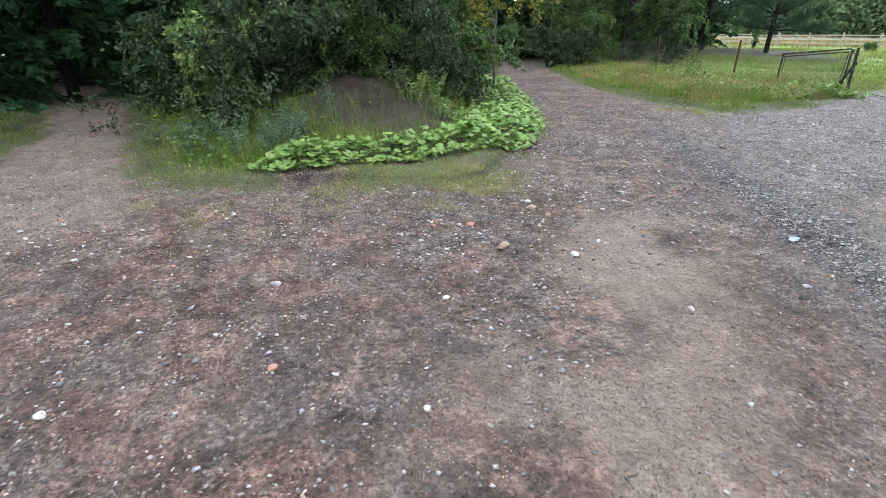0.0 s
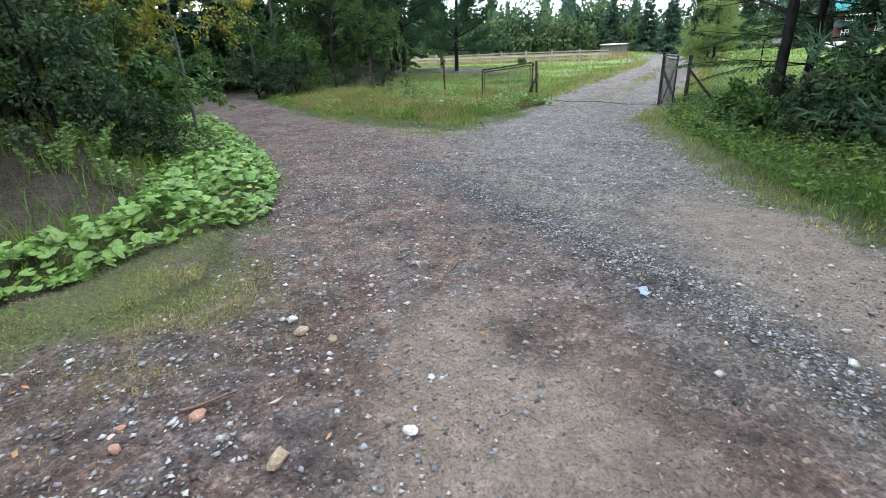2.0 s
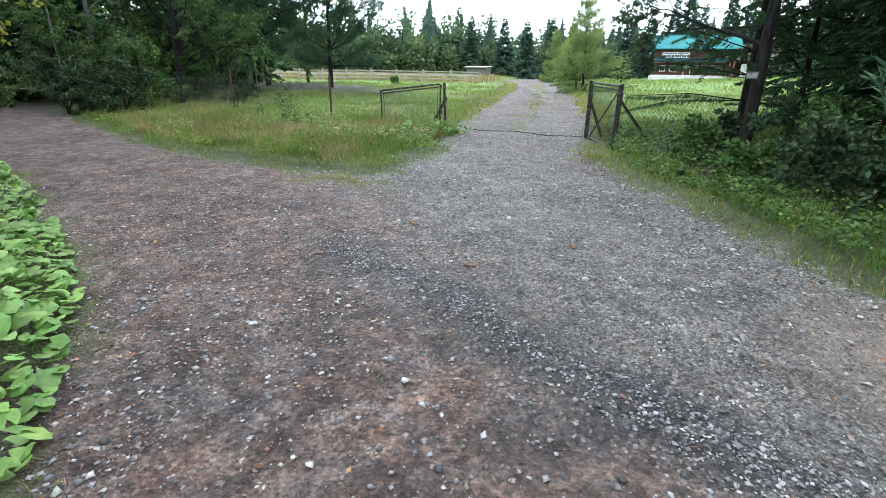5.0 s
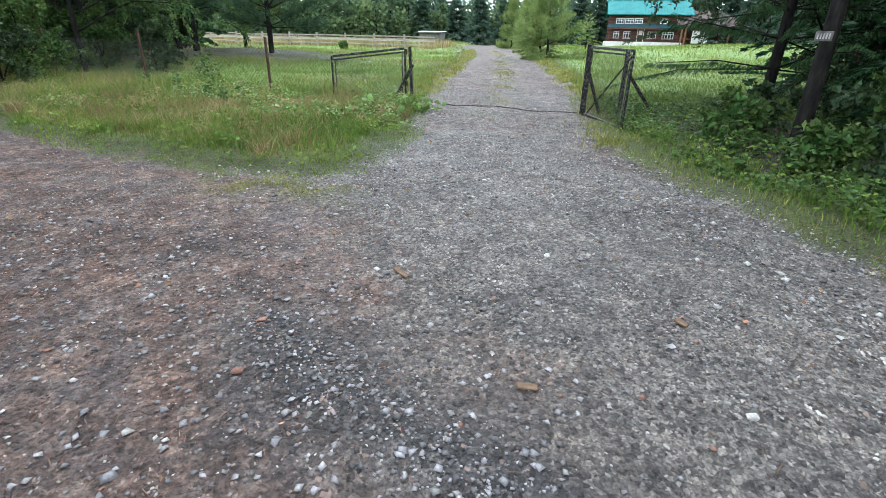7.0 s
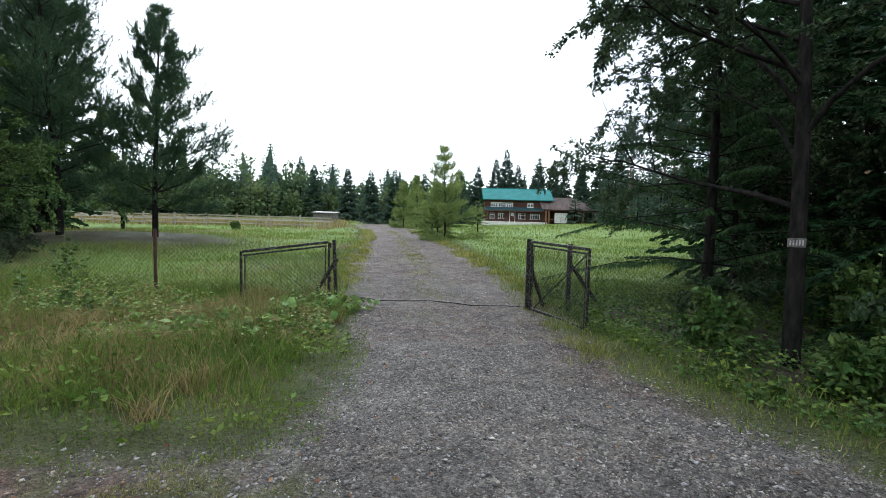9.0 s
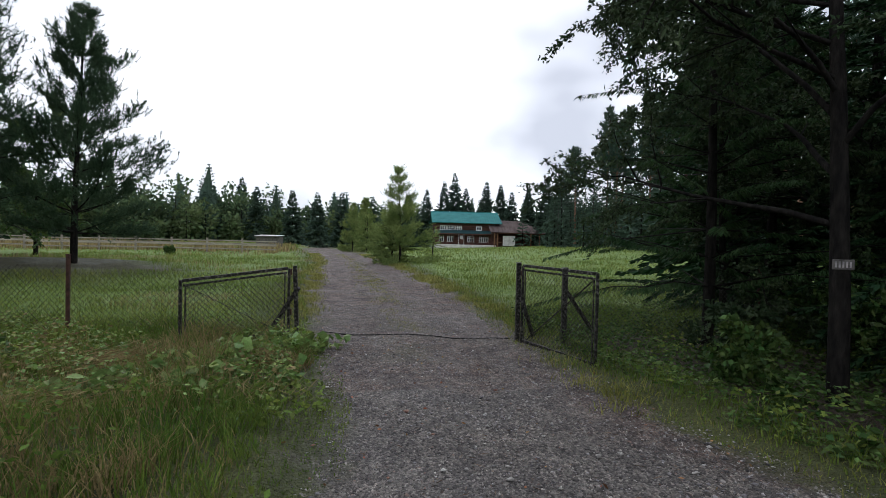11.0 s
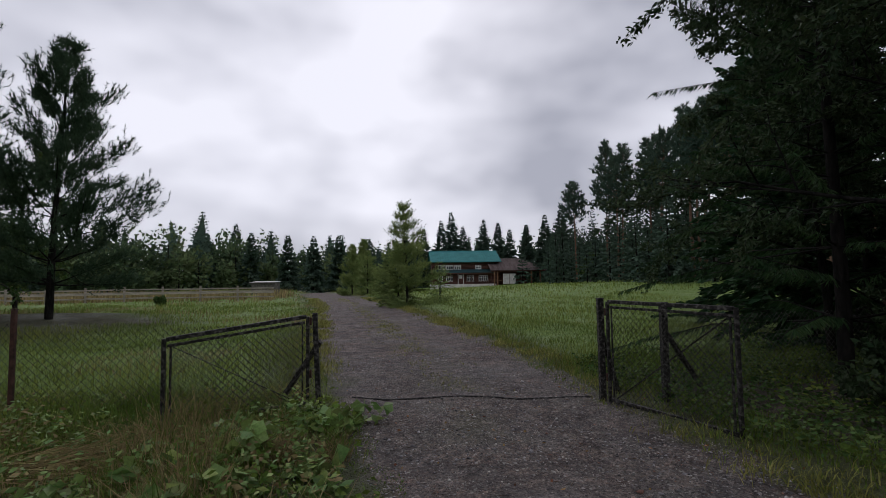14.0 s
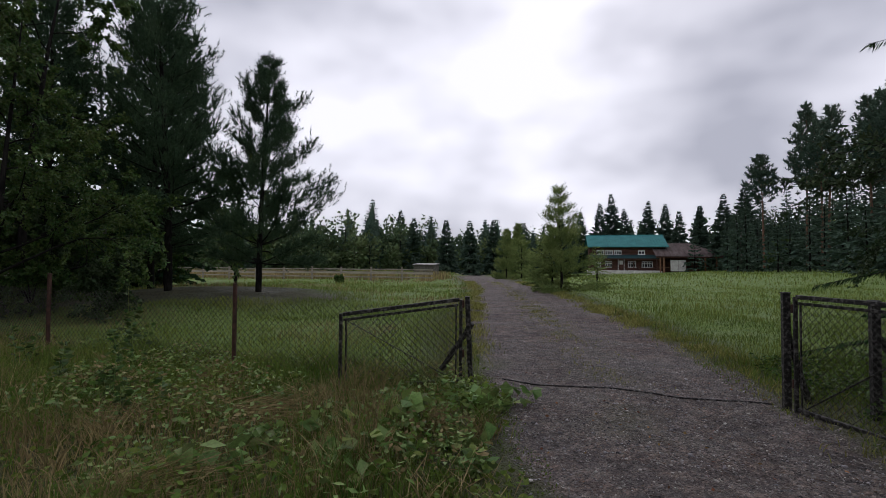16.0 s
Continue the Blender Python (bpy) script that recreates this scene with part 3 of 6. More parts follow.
# ---- gate, posts and fence ----
def chain_link(a, b, z0, z1, sag=0.0, step=0.075, wire=0.0028, slope=0.0, seed=1):
    """Crossing slanted wires between two ends, as flat-sided thin bars."""
    a, b = np.array(a, float), np.array(b, float)
    length = float(np.hypot(*(b - a)))
    along = (b - a) / length
    rng = np.random.default_rng(seed)
    heap = Heap()
    hgt = z1 - z0
    for way in (1, -1):
        s = -hgt if way > 0 else 0.0
        while s < length + (hgt if way < 0 else 0):
            lo, hi = (s, s + hgt) if way > 0 else (s, s - hgt)
            k0, k1 = 0.0, 1.0
            span = hi - lo
            ks = sorted([(0 - lo) / span, (length - lo) / span])
            k0, k1 = max(0.0, ks[0]), min(1.0, ks[1])
            if k1 - k0 > 0.02:
                k = np.linspace(k0, k1, 7)
                q = lo + span * k
                wob = 0.012 * np.sin(q * 2.3 + seed) + rng.normal(0, 0.002, 7)
                z = z0 + hgt * k - slope * q / length * k
                side = np.array([-along[1], along[0]])
                pts = np.stack([a[0] + along[0] * q + side[0] * wob, a[1] + along[1] * q + side[1] * wob, z], 1)
                heap.add(*tube(pts, np.full(7, wire), 3))
            s += step
    return heap


def gate_leaf(name, a, b, z_bottom, z_top_a, z_top_b, brace_up, label):
    """A welded gate leaf from the hinge side a to the free side b, with mesh and a diagonal."""
    leaf = empty(name, a[0], a[1], 0)
    inv = Matrix.Translation((-a[0], -a[1], 0))
    A0, A1 = Vector((*a, z_bottom)), Vector((*a, z_top_a))
    B0, B1 = Vector((*b, z_bottom)), Vector((*b, z_top_b))
    way = (B0 - A0).normalized()

    def put(nm, bm, mat, lab=""):
        bmesh.ops.transform(bm, matrix=inv, verts=bm.verts)
        return part(nm, bm, mat, leaf, lab)

    put("hinge_stile", bar_bm(A0 - Vector((0, 0, 0.04)), A1, 0.036, 0.036), M_steel)
    put("free_stile", bar_bm(B0 - Vector((0, 0, 0.08)), B1 + Vector((0, 0, 0.01)), 0.036, 0.036), M_steel)
    put("top_rail", bar_bm(A1 + way * 0.02, B1 - way * 0.02, 0.04, 0.042), M_steel)
    off = Vector((0, 0, 0.065))
    put("upper_strip", bar_bm(A1 + way * 0.03 - off, B1 - way * 0.03 - off, 0.014, 0.03), M_steel, "thin flat steel strip with flaking paint")
    put("bottom_rail", bar_bm(A0 + way * 0.02, B0 - way * 0.02, 0.04, 0.042), M_steel)
    inner = way * 0.06
    put("inner_stile", bar_bm(A0 + inner, A1 + inner - off, 0.014, 0.03), M_steel)
    put("inner_stile", bar_bm(B0 - inner, B1 - inner - off, 0.014, 0.03), M_steel)
    lo, hi = (A0 + inner, B1 - inner - off) if brace_up else (B0 - inner, A1 + inner - off)
    side = Vector((-way.y, way.x, 0)) * 0.024
    put("diagonal_brace", bar_bm(lo + side, hi + side, 0.03, 0.008, 0.002), M_steel)
    lo_z = min(z_top_a, z_top_b) - 0.06
    mesh = chain_link((0.05 * way.x, 0.05 * way.y), (B0.x - A0.x - 0.05 * way.x, B0.y - A0.y - 0.05 * way.y), z_bottom, lo_z, seed=7).link("chain_link_mesh", M_wire, leaf)
    tagged(mesh, "diamond chain-link wire mesh")
    for z in (z_bottom + 0.18, z_top_a - 0.2):
        put("hinge", bar_bm(A0 + Vector((-0.03 * way.x, -0.03 * way.y, z)), A0 + Vector((-0.03 * way.x, -0.03 * way.y, z + 0.09)), 0.03, 0.03), M_rust)
    return tagged(leaf, label, "gate", "driveway gate leaves")


left_leaf = gate_leaf("gate_leaf", (-0.89, -0.08), (-2.16, -0.74), 0.1, 1.08, 0.93, True, "open rusty steel gate leaf with chain-link, sagging in weeds")
right_leaf = gate_leaf("gate_leaf", (2.66, -0.12), (3.26, -1.55), 0.03, 1.19, 1.18, True, "open black steel gate leaf with chain-link, swung outwards")


def steel_post(name, x, y, top, w, mat, label, strut=None, lean=(0, 0)):
    z = float(height(x, y))
    post = empty(name, x, y, z)
    part("shaft", bar_bm((0, 0, -0.3), (lean[0], lean[1], top - z), w, w, 0.006), mat, post)
    part("cap", box_bm((w * 1.15, w * 1.15, 0.012), (lean[0], lean[1], top - z + 0.006), bevel=0.003), mat, post)
    if strut:
        sx, sy, sz = strut
        part("strut", bar_bm((sx - x, sy - y, float(height(sx, sy)) - z - 0.1), (0, 0, sz - z), 0.05, 0.05), mat, post, "slanting steel brace")
    return tagged(post, label, "post")


steel_post("gate_post", -0.77, 0.03, 1.1, 0.055, M_steel, "dark steel gate post with slanting brace in grass", (-1.38, 0.42, 0.78), (-0.06, 0.0))
steel_post("gate_post", 2.62, 0.0, 1.22, 0.07, M_steel, "dark steel hinge post beside the gravel drive", (3.0, 0.35, 0.85))
steel_post("fence_post", 3.27, -0.28, 1.17, 0.075, M_steel, "dark steel fence post with slanting brace", (4.0, 0.0, 0.86))
FENCE_LEFT = [(-0.77, 0.1), (-3.88, -0.3), (-7.4, 0.0), (-11.6, 1.0), (-15.3, 1.6)]
FENCE_RIGHT = [(3.27, -0.22), (7.0, 0.5), (10.6, 1.2), (14.2, 1.9)]
for x, y in FENCE_LEFT[1:] + FENCE_RIGHT[1:]:
    steel_post("fence_post", x, y, float(height(x, y)) + 1.22, 0.045, M_rust, "thin rusty steel fence post in tall grass")
for pts in (FENCE_LEFT, FENCE_RIGHT):
    for k, (a, b) in enumerate(zip(pts, pts[1:])):
        z = float(max(height(*a), height(*b)))
        fence = chain_link(a, b, z + 0.06, z + 0.98, seed=k + 2, step=0.082).link("chain_link_fence", M_wire)
        tagged(fence, "sagging dark chain-link fence between rusty posts", "fence", "chain-link fence bays")

threshold = Heap()
k = np.linspace(0, 1, 14)
tx, ty = -0.45 + 3.0 * k, 0.5 - 0.3 * k + 0.03 * np.sin(k * 5)
threshold.add(*tube(np.stack([tx, ty, height(tx, ty) + 0.006], 1), np.full(14, 0.013), 6))
tagged(threshold.link("threshold_pipe", M_steel, smooth=True), "thin dark steel pipe lying across the gravel drive", "pipe")


# ---- board fence and shed across the field ----
def board_fence():
    xs = np.linspace(-36, -9.4, 11)
    for k in range(len(xs) - 1):
        a, b = (xs[k], 31.0 + 0.05 * k), (xs[k + 1], 31.0 + 0.05 * (k + 1))
        z = float(height(a[0], a[1])) + 0.12
        bay = empty("board_fence", a[0], a[1], z)
        L = b[0] - a[0]
        part("post", box_bm((0.12, 0.12, 1.15), (0, 0.09, 0.45), bevel=0.01), M_board, bay)
        for h, w in ((0.82, 0.09), (0.55, 0.2), (0.2, 0.1)):
            tilt = random.uniform(-0.012, 0.012)
            part("board", box_bm((L - 0.02, 0.03, w), (L / 2, 0, h), pose(0, 0, 0, 0, math.degrees(tilt), 0), 0.006), M_board, bay)
        tagged(bay, "weathered grey plank fence bay along the field", "fence", "plank fence bays")


def shed():
    s = empty("shed", -15.2, 50.5, -0.25)
    part("wall", box_bm((2.6, 2.0, 1.6), (0, 0, 0.8), bevel=0.02), M_bark_grey, s)
    part("roof", box_bm((2.9, 2.4, 0.04), (0, 0, 1.66), pose(0, 0, 0, 2, 0, 0), 0.01), M_plinth, s, "pale corrugated lean-to roof")
    part("fascia", box_bm((2.9, 0.05, 0.12), (0, -1.2, 1.55), bevel=0.01), M_bark_grey, s)
    tagged(s, "small grey shed with a pale flat roof in weeds", "shed")


board_fence()
shed()


# ---- the log house ----
def gabled_window(house, x0, x1, z0, z1, y, leaves):
    w = empty("window", 0, 0, 0)
    w.parent = house
    frame_bm = bmesh.new()
    t = 0.09
    for bx in np.linspace(x0, x1, leaves + 1):
        box_bm((t, 0.1, z1 - z0), (bx, y, (z0 + z1) / 2), bm=frame_bm)
    for bz in (z0, z0 + (z1 - z0) * 0.66, z1):
        box_bm((x1 - x0 + t, 0.094, t), (x0 / 2 + x1 / 2, y, bz), bm=frame_bm)
    part("window_frame", frame_bm, M_white, w, "white painted window frame")
    for a, b in zip(np.linspace(x0, x1, leaves + 1), np.linspace(x0, x1, leaves + 1)[1:]):
        part("pane", box_bm((b - a - t, 0.02, z1 - z0 - t), ((a + b) / 2, y + 0.03, (z0 + z1) / 2)), M_glass, w)
    part("window_sill", box_bm((x1 - x0 + 0.25, 0.16, 0.06), ((x0 + x1) / 2, y - 0.03, z0 - 0.08), bevel=0.01), M_white, w)
    return w


def house():
    h = empty("log_house", 0.9, 0, 0)
    Y = 85.0
    # log courses, each a rounded beam, over a solid core
    part("core_wall", box_bm((12.3, 9.0, 5.0), (11.5, Y + 4.75, 1.95)), M_log, h)
    for k in range(17):
        heap = Heap()
        z = 0.42 + 0.25 * k
        heap.add(*tube(np.array([[5.1, Y + 0.2, z], [11.5, Y + 0.2, z], [17.9, Y + 0.2, z]]), np.full(3, 0.14), 8))
        heap.link("log", M_log, h, smooth=True)
    roof = bmesh.new()
    run, rise = 4.9, 2.35
    ang = math.degrees(math.atan2(rise, run + 0.5))
    slab = math.hypot(run + 0.5, rise)
    mid = pose(0, 0, 0, ang, 0, 0)
    box_bm((13.6, slab, 0.12), (11.5, Y + (run - 0.5) / 2 - 0.2, 4.55 + rise / 2), mid, bm=roof)
    box_bm((13.6, slab, 0.12), (11.5, Y + run + (run + 0.5) / 2 - 0.2, 4.55 + rise / 2), pose(0, 0, 0, -ang, 0, 0), bm=roof)
    part("roof", roof, M_teal, h, "teal sheet-metal gable roof")
    for k in range(28):
        x = 4.75 + 13.5 * k / 27
        part("roof_seam", box_bm((0.05, slab, 0.05), (x, Y + (run - 0.5) / 2 - 0.22, 4.63 + rise / 2), mid), M_teal, h)
    part("ridge_cap", box_bm((13.7, 0.3, 0.1), (11.5, Y + run - 0.2, 4.62 + rise), bevel=0.02), M_teal, h)
    for x in (5.25, 17.75):
        gable = bmesh.new()
        vs = [gable.verts.new(p) for p in ((x, Y + 0.3, 4.4), (x, Y + 9.1, 4.4), (x, Y + 4.7, 6.75))]
        gable.faces.new(vs)
        bmesh.ops.solidify(gable, geom=gable.faces[:], thickness=0.12)
        part("gable_wall", gable, M_log, h)
    part("canopy_roof", box_bm((11.6, 1.7, 0.08), (10.9, Y - 0.75, 2.85), pose(0, 0, 0, 22, 0, 0), 0.01), M_teal_dark, h, "dark teal canopy between the storeys")
    part("canopy_beam", box_bm((11.6, 0.16, 0.18), (10.9, Y - 1.45, 2.42), bevel=0.02), M_log, h)
    for x in (5.4, 8.9, 12.4, 16.2):
        part("canopy_post", box_bm((0.16, 0.16, 2.3), (x, Y - 1.4, 1.3), bevel=0.02), M_log, h)
    part("terrace", box_bm((12.2, 2.6, 0.85), (10.7, Y - 1.3, -0.02), bevel=0.03), M_plinth, h, "pale concrete terrace")
    for x in np.linspace(5.3, 16.2, 12):
        part("terrace_rail_post", box_bm((0.07, 0.07, 0.6), (float(x), Y - 2.4, 0.7)), M_log, h)
    part("terrace_rail", box_bm((11.0, 0.08, 0.07), (10.75, Y - 2.4, 1.0)), M_log, h)
    wy = Y + 0.02
    for x0, x1 in ((6.35, 7.55), (7.8, 9.05), (9.35, 10.5)):
        gabled_window(h, x0, x1, 3.2, 3.98, wy, 3)
    gabled_window(h, 13.4, 14.4, 3.3, 3.95, wy, 2)
    for x0, x1, m in ((6.2, 7.0, 2), (7.8, 9.0, 3), (11.7, 12.95, 3), (14.0, 15.7, 4)):
        gabled_window(h, x0, x1, 1.0, 1.96, wy, m)
    door = part("door", box_bm((0.95, 0.1, 1.95), (10.5, wy, 1.35), bevel=0.01), M_log, h)
    part("door_frame", bar_bm((10.0, wy - 0.02, 0.4), (10.0, wy - 0.02, 2.35), 0.1, 0.12), M_white, h)
    part("door_frame", bar_bm((11.0, wy - 0.02, 0.4), (11.0, wy - 0.02, 2.35), 0.1, 0.12), M_white, h)
    part("door_pane", box_bm((0.6, 0.03, 0.7), (10.5, wy - 0.06, 1.8)), M_white, h)
    tagged(h, "two-storey dark log house with a teal metal roof", "house")
    # open barn wing
    b = empty("barn_wing", -1.05, 0, 0.3)
    b.scale.x = 1.124
    rf = bmesh.new()
    pts = [(15.7, Y - 3.0, 2.6), (26.2, Y - 3.0, 2.5), (21.4, Y + 2.5, 5.0), (15.7, Y + 2.5, 5.0), (15.7, Y + 8, 2.6), (26.2, Y + 8, 2.5)]
    v = [rf.verts.new(p) for p in pts]
    rf.faces.new((v[0], v[1], v[2], v[3]))
    rf.faces.new((v[1], v[5], v[2]))
    rf.faces.new((v[5], v[4], v[3], v[2]))
    bmesh.ops.solidify(rf, geom=rf.faces[:], thickness=0.12)
    part("roof", rf, M_roof_brown, b, "brown weathered board roof with a hipped end")
    for k in range(20):
        u = k / 19
        x = 15.75 + 10.2 * u
        top = min(1.0, (26.2 - x) / 4.8)
        part("roof_batten", bar_bm((x, Y - 3.02, 2.66 - 0.08 * u), (min(x, 21.4) if x < 21.4 else x - 0.0, Y - 3.02 + 5.45 * top, 2.66 + 2.4 * top), 0.08, 0.03), M_roof_brown, b)
    part("back_wall", box_bm((9.6, 0.2, 3.2), (20.9, Y + 1.0, 1.0)), M_log, b)
    part("side_wall", box_bm((0.2, 6.0, 3.0), (25.8, Y + 3.0, 0.9)), M_log, b)
    part("white_door", box_bm((2.1, 0.12, 1.9), (18.95, Y - 2.3, 1.0), bevel=0.02), M_plinth, b, "pale painted double door")
    part("door_gap", box_bm((0.05, 0.13, 1.86), (18.95, Y - 2.305, 1.0)), M_log, b)
    for x in (16.4, 16.9, 22.6, 24.1, 25.4):
        part("post", box_bm((0.2, 0.2, 3.1), (x, Y - 2.7, 0.95), bevel=0.02), M_orange_wood, b)
    part("low_rail", box_bm((1.6, 0.1, 0.12), (17.0, Y - 2.7, 0.7), bevel=0.01), M_orange_wood, b)
    part("beam", box_bm((10.2, 0.2, 0.22), (20.9, Y - 2.7, 2.45), bevel=0.02), M_log, b)
    tagged(b, "open timber barn wing with brown roof and pale door", "barn")


house()


def power_line():
    """Two wooden poles with crossarms and insulators, and the wires between them."""
    tops = []
    for x, y, h in ((26.6, 73.0, 7.8), (34.5, 44.0, 8.6)):
        z = float(height(x, y))
        pole = empty("utility_pole", x, y, z)
        heap = Heap()
        heap.add(*tube(np.array([[0, 0, -0.4], [0, 0, h * 0.5], [0.03, 0, h]]), np.array([0.15, 0.125, 0.1]), 8))
        heap.link("shaft", M_bark_grey, pole, True)
        part("crossarm", box_bm((1.5, 0.1, 0.1), (0, 0, h - 0.35), bevel=0.01), M_bark_grey, pole)
        for k in (-0.65, 0.0, 0.65):
            part("insulator", box_bm((0.08, 0.08, 0.14), (k, 0, h - 0.23), bevel=0.02), M_white, pole)
        tagged(pole, "grey weathered wooden utility pole before the woods", "utility pole", "poles of the power line")
        tops.append([(x + k, y, z + h - 0.18) for k in (-0.65, 0.0, 0.65)])
    for a, b in zip(*tops):
        k = np.linspace(0, 1, 13)[:, None]
        line = np.array(a) * (1 - k) + np.array(b) * k
        line[:, 2] -= 0.7 * (1 - (2 * k[:, 0] - 1) ** 2)
        wire = Heap()
        wire.add(*tube(line, np.full(13, 0.012), 4))
        tagged(wire.link("overhead_wire", M_wire), "thin dark overhead wire sagging between the poles", "wire", "overhead wires")


power_line()


# ---- trees ----
def bent_lines(rng, starts, ways, lengths, n, droop=0.0, wander=0.12):
    """Points of many limbs at once: each leaves its start along its way and bends up (droop < 0) or down."""
    p, d = np.asarray(starts, float), unit(np.asarray(ways, float))
    lengths = np.asarray(lengths, float)[:, None]
    drop = np.zeros((len(p), 3))
    drop[:, 2] = -np.asarray(droop, float) / n
    out = [p]
    for k in range(n):
        d = unit(d + rng.normal(0, wander, d.shape) + drop)
        out.append(out[-1] + d * lengths / n)
    return np.stack(out, 1)


def bent_line(rng, start, way, length, n, droop=0.0, wander=0.12):
    return bent_lines(rng, np.array([start], float), np.array([way], float), np.array([length]), n, droop, wander)[0]


def tubes(lines, radii, sides=3):
    """Many tapering tubes at once: lines (m, k, 3), radii (m, k)."""
    m, k, _ = lines.shape
    t = unit(np.gradient(lines, axis=1))
    u = unit(np.cross(t, np.array([0.31, 0.55, 0.77])))
    w = np.cross(t, u)
    a = np.linspace(0, 2 * np.pi, sides, endpoint=False)
    v = lines[:, :, None] + radii[:, :, None, None] * (np.cos(a)[:, None] * u[:, :, None] + np.sin(a)[:, None] * w[:, :, None])
    i, j = np.meshgrid(np.arange(k - 1), np.arange(sides), indexing="ij")
    q = np.stack([i * sides + j, i * sides + (j + 1) % sides, (i + 1) * sides + (j + 1) % sides, (i + 1) * sides + j], -1).reshape(-1, 4)
    return v.reshape(-1, 3), (q[None] + (np.arange(m) * k * sides)[:, None, None]).reshape(-1, 4)


def along(lines, pick, k):
    """Points at the shares k of the picked lines."""
    n = lines.shape[1] - 1
    i = np.clip(np.asarray(k) * n, 0, n - 0.001)
    j = i.astype(int)
    return lines[pick, j] * (1 - i + j)[:, None] + lines[pick, j + 1] * (i - j)[:, None]


def trunk_line(rng, h, lean, n=9):
    z = np.linspace(0, 1, n)
    return np.stack([lean[0] * z**1.5 + rng.normal(0, 0.012, n) * h * 0.08 * (z > 0), lean[1] * z**1.5 + rng.normal(0, 0.012, n) * h * 0.08 * (z > 0), z * h - 0.25 * (z == 0)], 1)


def at_line(line, k):
    i = np.clip(k * (len(line) - 1), 0, len(line) - 1.001)
    j = int(i)
    return line[j] * (1 - i + j) + line[j + 1] * (i - j)


def tree_thing(name, x, y, parts, label, category="tree", group=""):
    """parts: name, Heap, material, smooth."""
    t = empty(name, x, y, float(height(x, y)))
    for nm, heap, mat, sm in parts:
        if heap.n:
            ob = heap.link(nm, mat, t, sm)
            if nm == "branchwork":
                tagged(ob, kind="stuff")
    return tagged(t, label, category, group)


def pine(seed, x, y, h, base, reach, label, tufts=1.0, radius=0.16, mat=None, bark=None, name="pine_tree", dead=8, needle=0.2, wide=0.02, kmax=13, cone=0.65, skirt=0.55, brush=0.34):
    """A Scots pine: bare lower trunk with dead snags, rising limbs that end in bushes of needles."""
    rng = np.random.default_rng(seed)
    trunk, limbs, needles = Heap(), Heap(), Heap()
    line = trunk_line(rng, h, rng.normal(0, 0.03 * h, 2))
    trunk.add(*tube(line, radius * np.linspace(1.15, 0.08, len(line)) ** 0.9, 9))
    zs, z = [], base
    while z < 0.985:
        zs.append(z)
        z += (0.32 + 0.22 * (1 - z)) / h * rng.uniform(0.85, 1.3) * 1.25
    per = rng.integers(4, 6, len(zs))
    z = np.repeat(zs, per)
    a = np.repeat(rng.uniform(0, 6.3, len(zs)), per) + 1.3 * np.concatenate([np.arange(m) for m in per]) + rng.normal(0, 0.2, len(z))
    rel = (z - base) / (1 - base)
    L = (reach * (1 - rel) ** cone * (skirt + (1 - skirt) * np.minimum(1, rel * 5)) + 0.25 * min(1.0, h / 8)) * rng.uniform(0.6, 1.15, len(z))
    starts = along(line[None], np.zeros(len(z), int), z)
    br = bent_lines(rng, starts, np.stack([np.cos(a), np.sin(a), 0.15 + 0.75 * rel + rng.normal(0, 0.1, len(z))], 1), L, 5, -0.45)
    limbs.add(*tubes(br, (radius * 0.28 * (1 - 0.7 * rel))[:, None] * np.linspace(1, 0.15, 6), 4))
    pick = np.repeat(np.arange(len(z)), np.maximum(4, L * 13 * tufts).astype(int))
    m = len(pick)
    pts = along(br, pick, rng.uniform(0.3, 1.0, m)) + rng.normal(0, 0.16, (m, 3)) * (0.3 + L[pick] / reach)[:, None] * [1, 1, 0.6]
    shoot = unit(unit(br[pick, -1] - br[pick, 0]) * 0.7 + rng.normal(0, 0.4, (m, 3)) + [0, 0, 0.7])
    q = np.repeat(pts, kmax, 0) + np.repeat(shoot, kmax, 0) * rng.uniform(0, brush, (m * kmax, 1))
    d = np.repeat(shoot, kmax, 0) * 0.9 + rng.normal(0, 0.55, (m * kmax, 3))
    needles.add(*needle_cards(rng, q, d, rng.uniform(0.6, 1.1, m * kmax) * needle, wide))
    for k in range(dead):
        a, zz = rng.uniform(0, 6.3), rng.uniform(0.12, base + 0.08)
        br = bent_line(rng, at_line(line, zz), (math.cos(a), math.sin(a), 0.1), rng.uniform(0.5, reach * 0.7), 5, 0.2, 0.2)
        limbs.add(*tube(br, np.linspace(0.022, 0.005, 6), 4))
    return tree_thing(name, x, y, [("trunk", trunk, bark or M_bark, True), ("branchwork", limbs, bark or M_bark, True), ("crown", needles, mat or M_pine, False)], label)


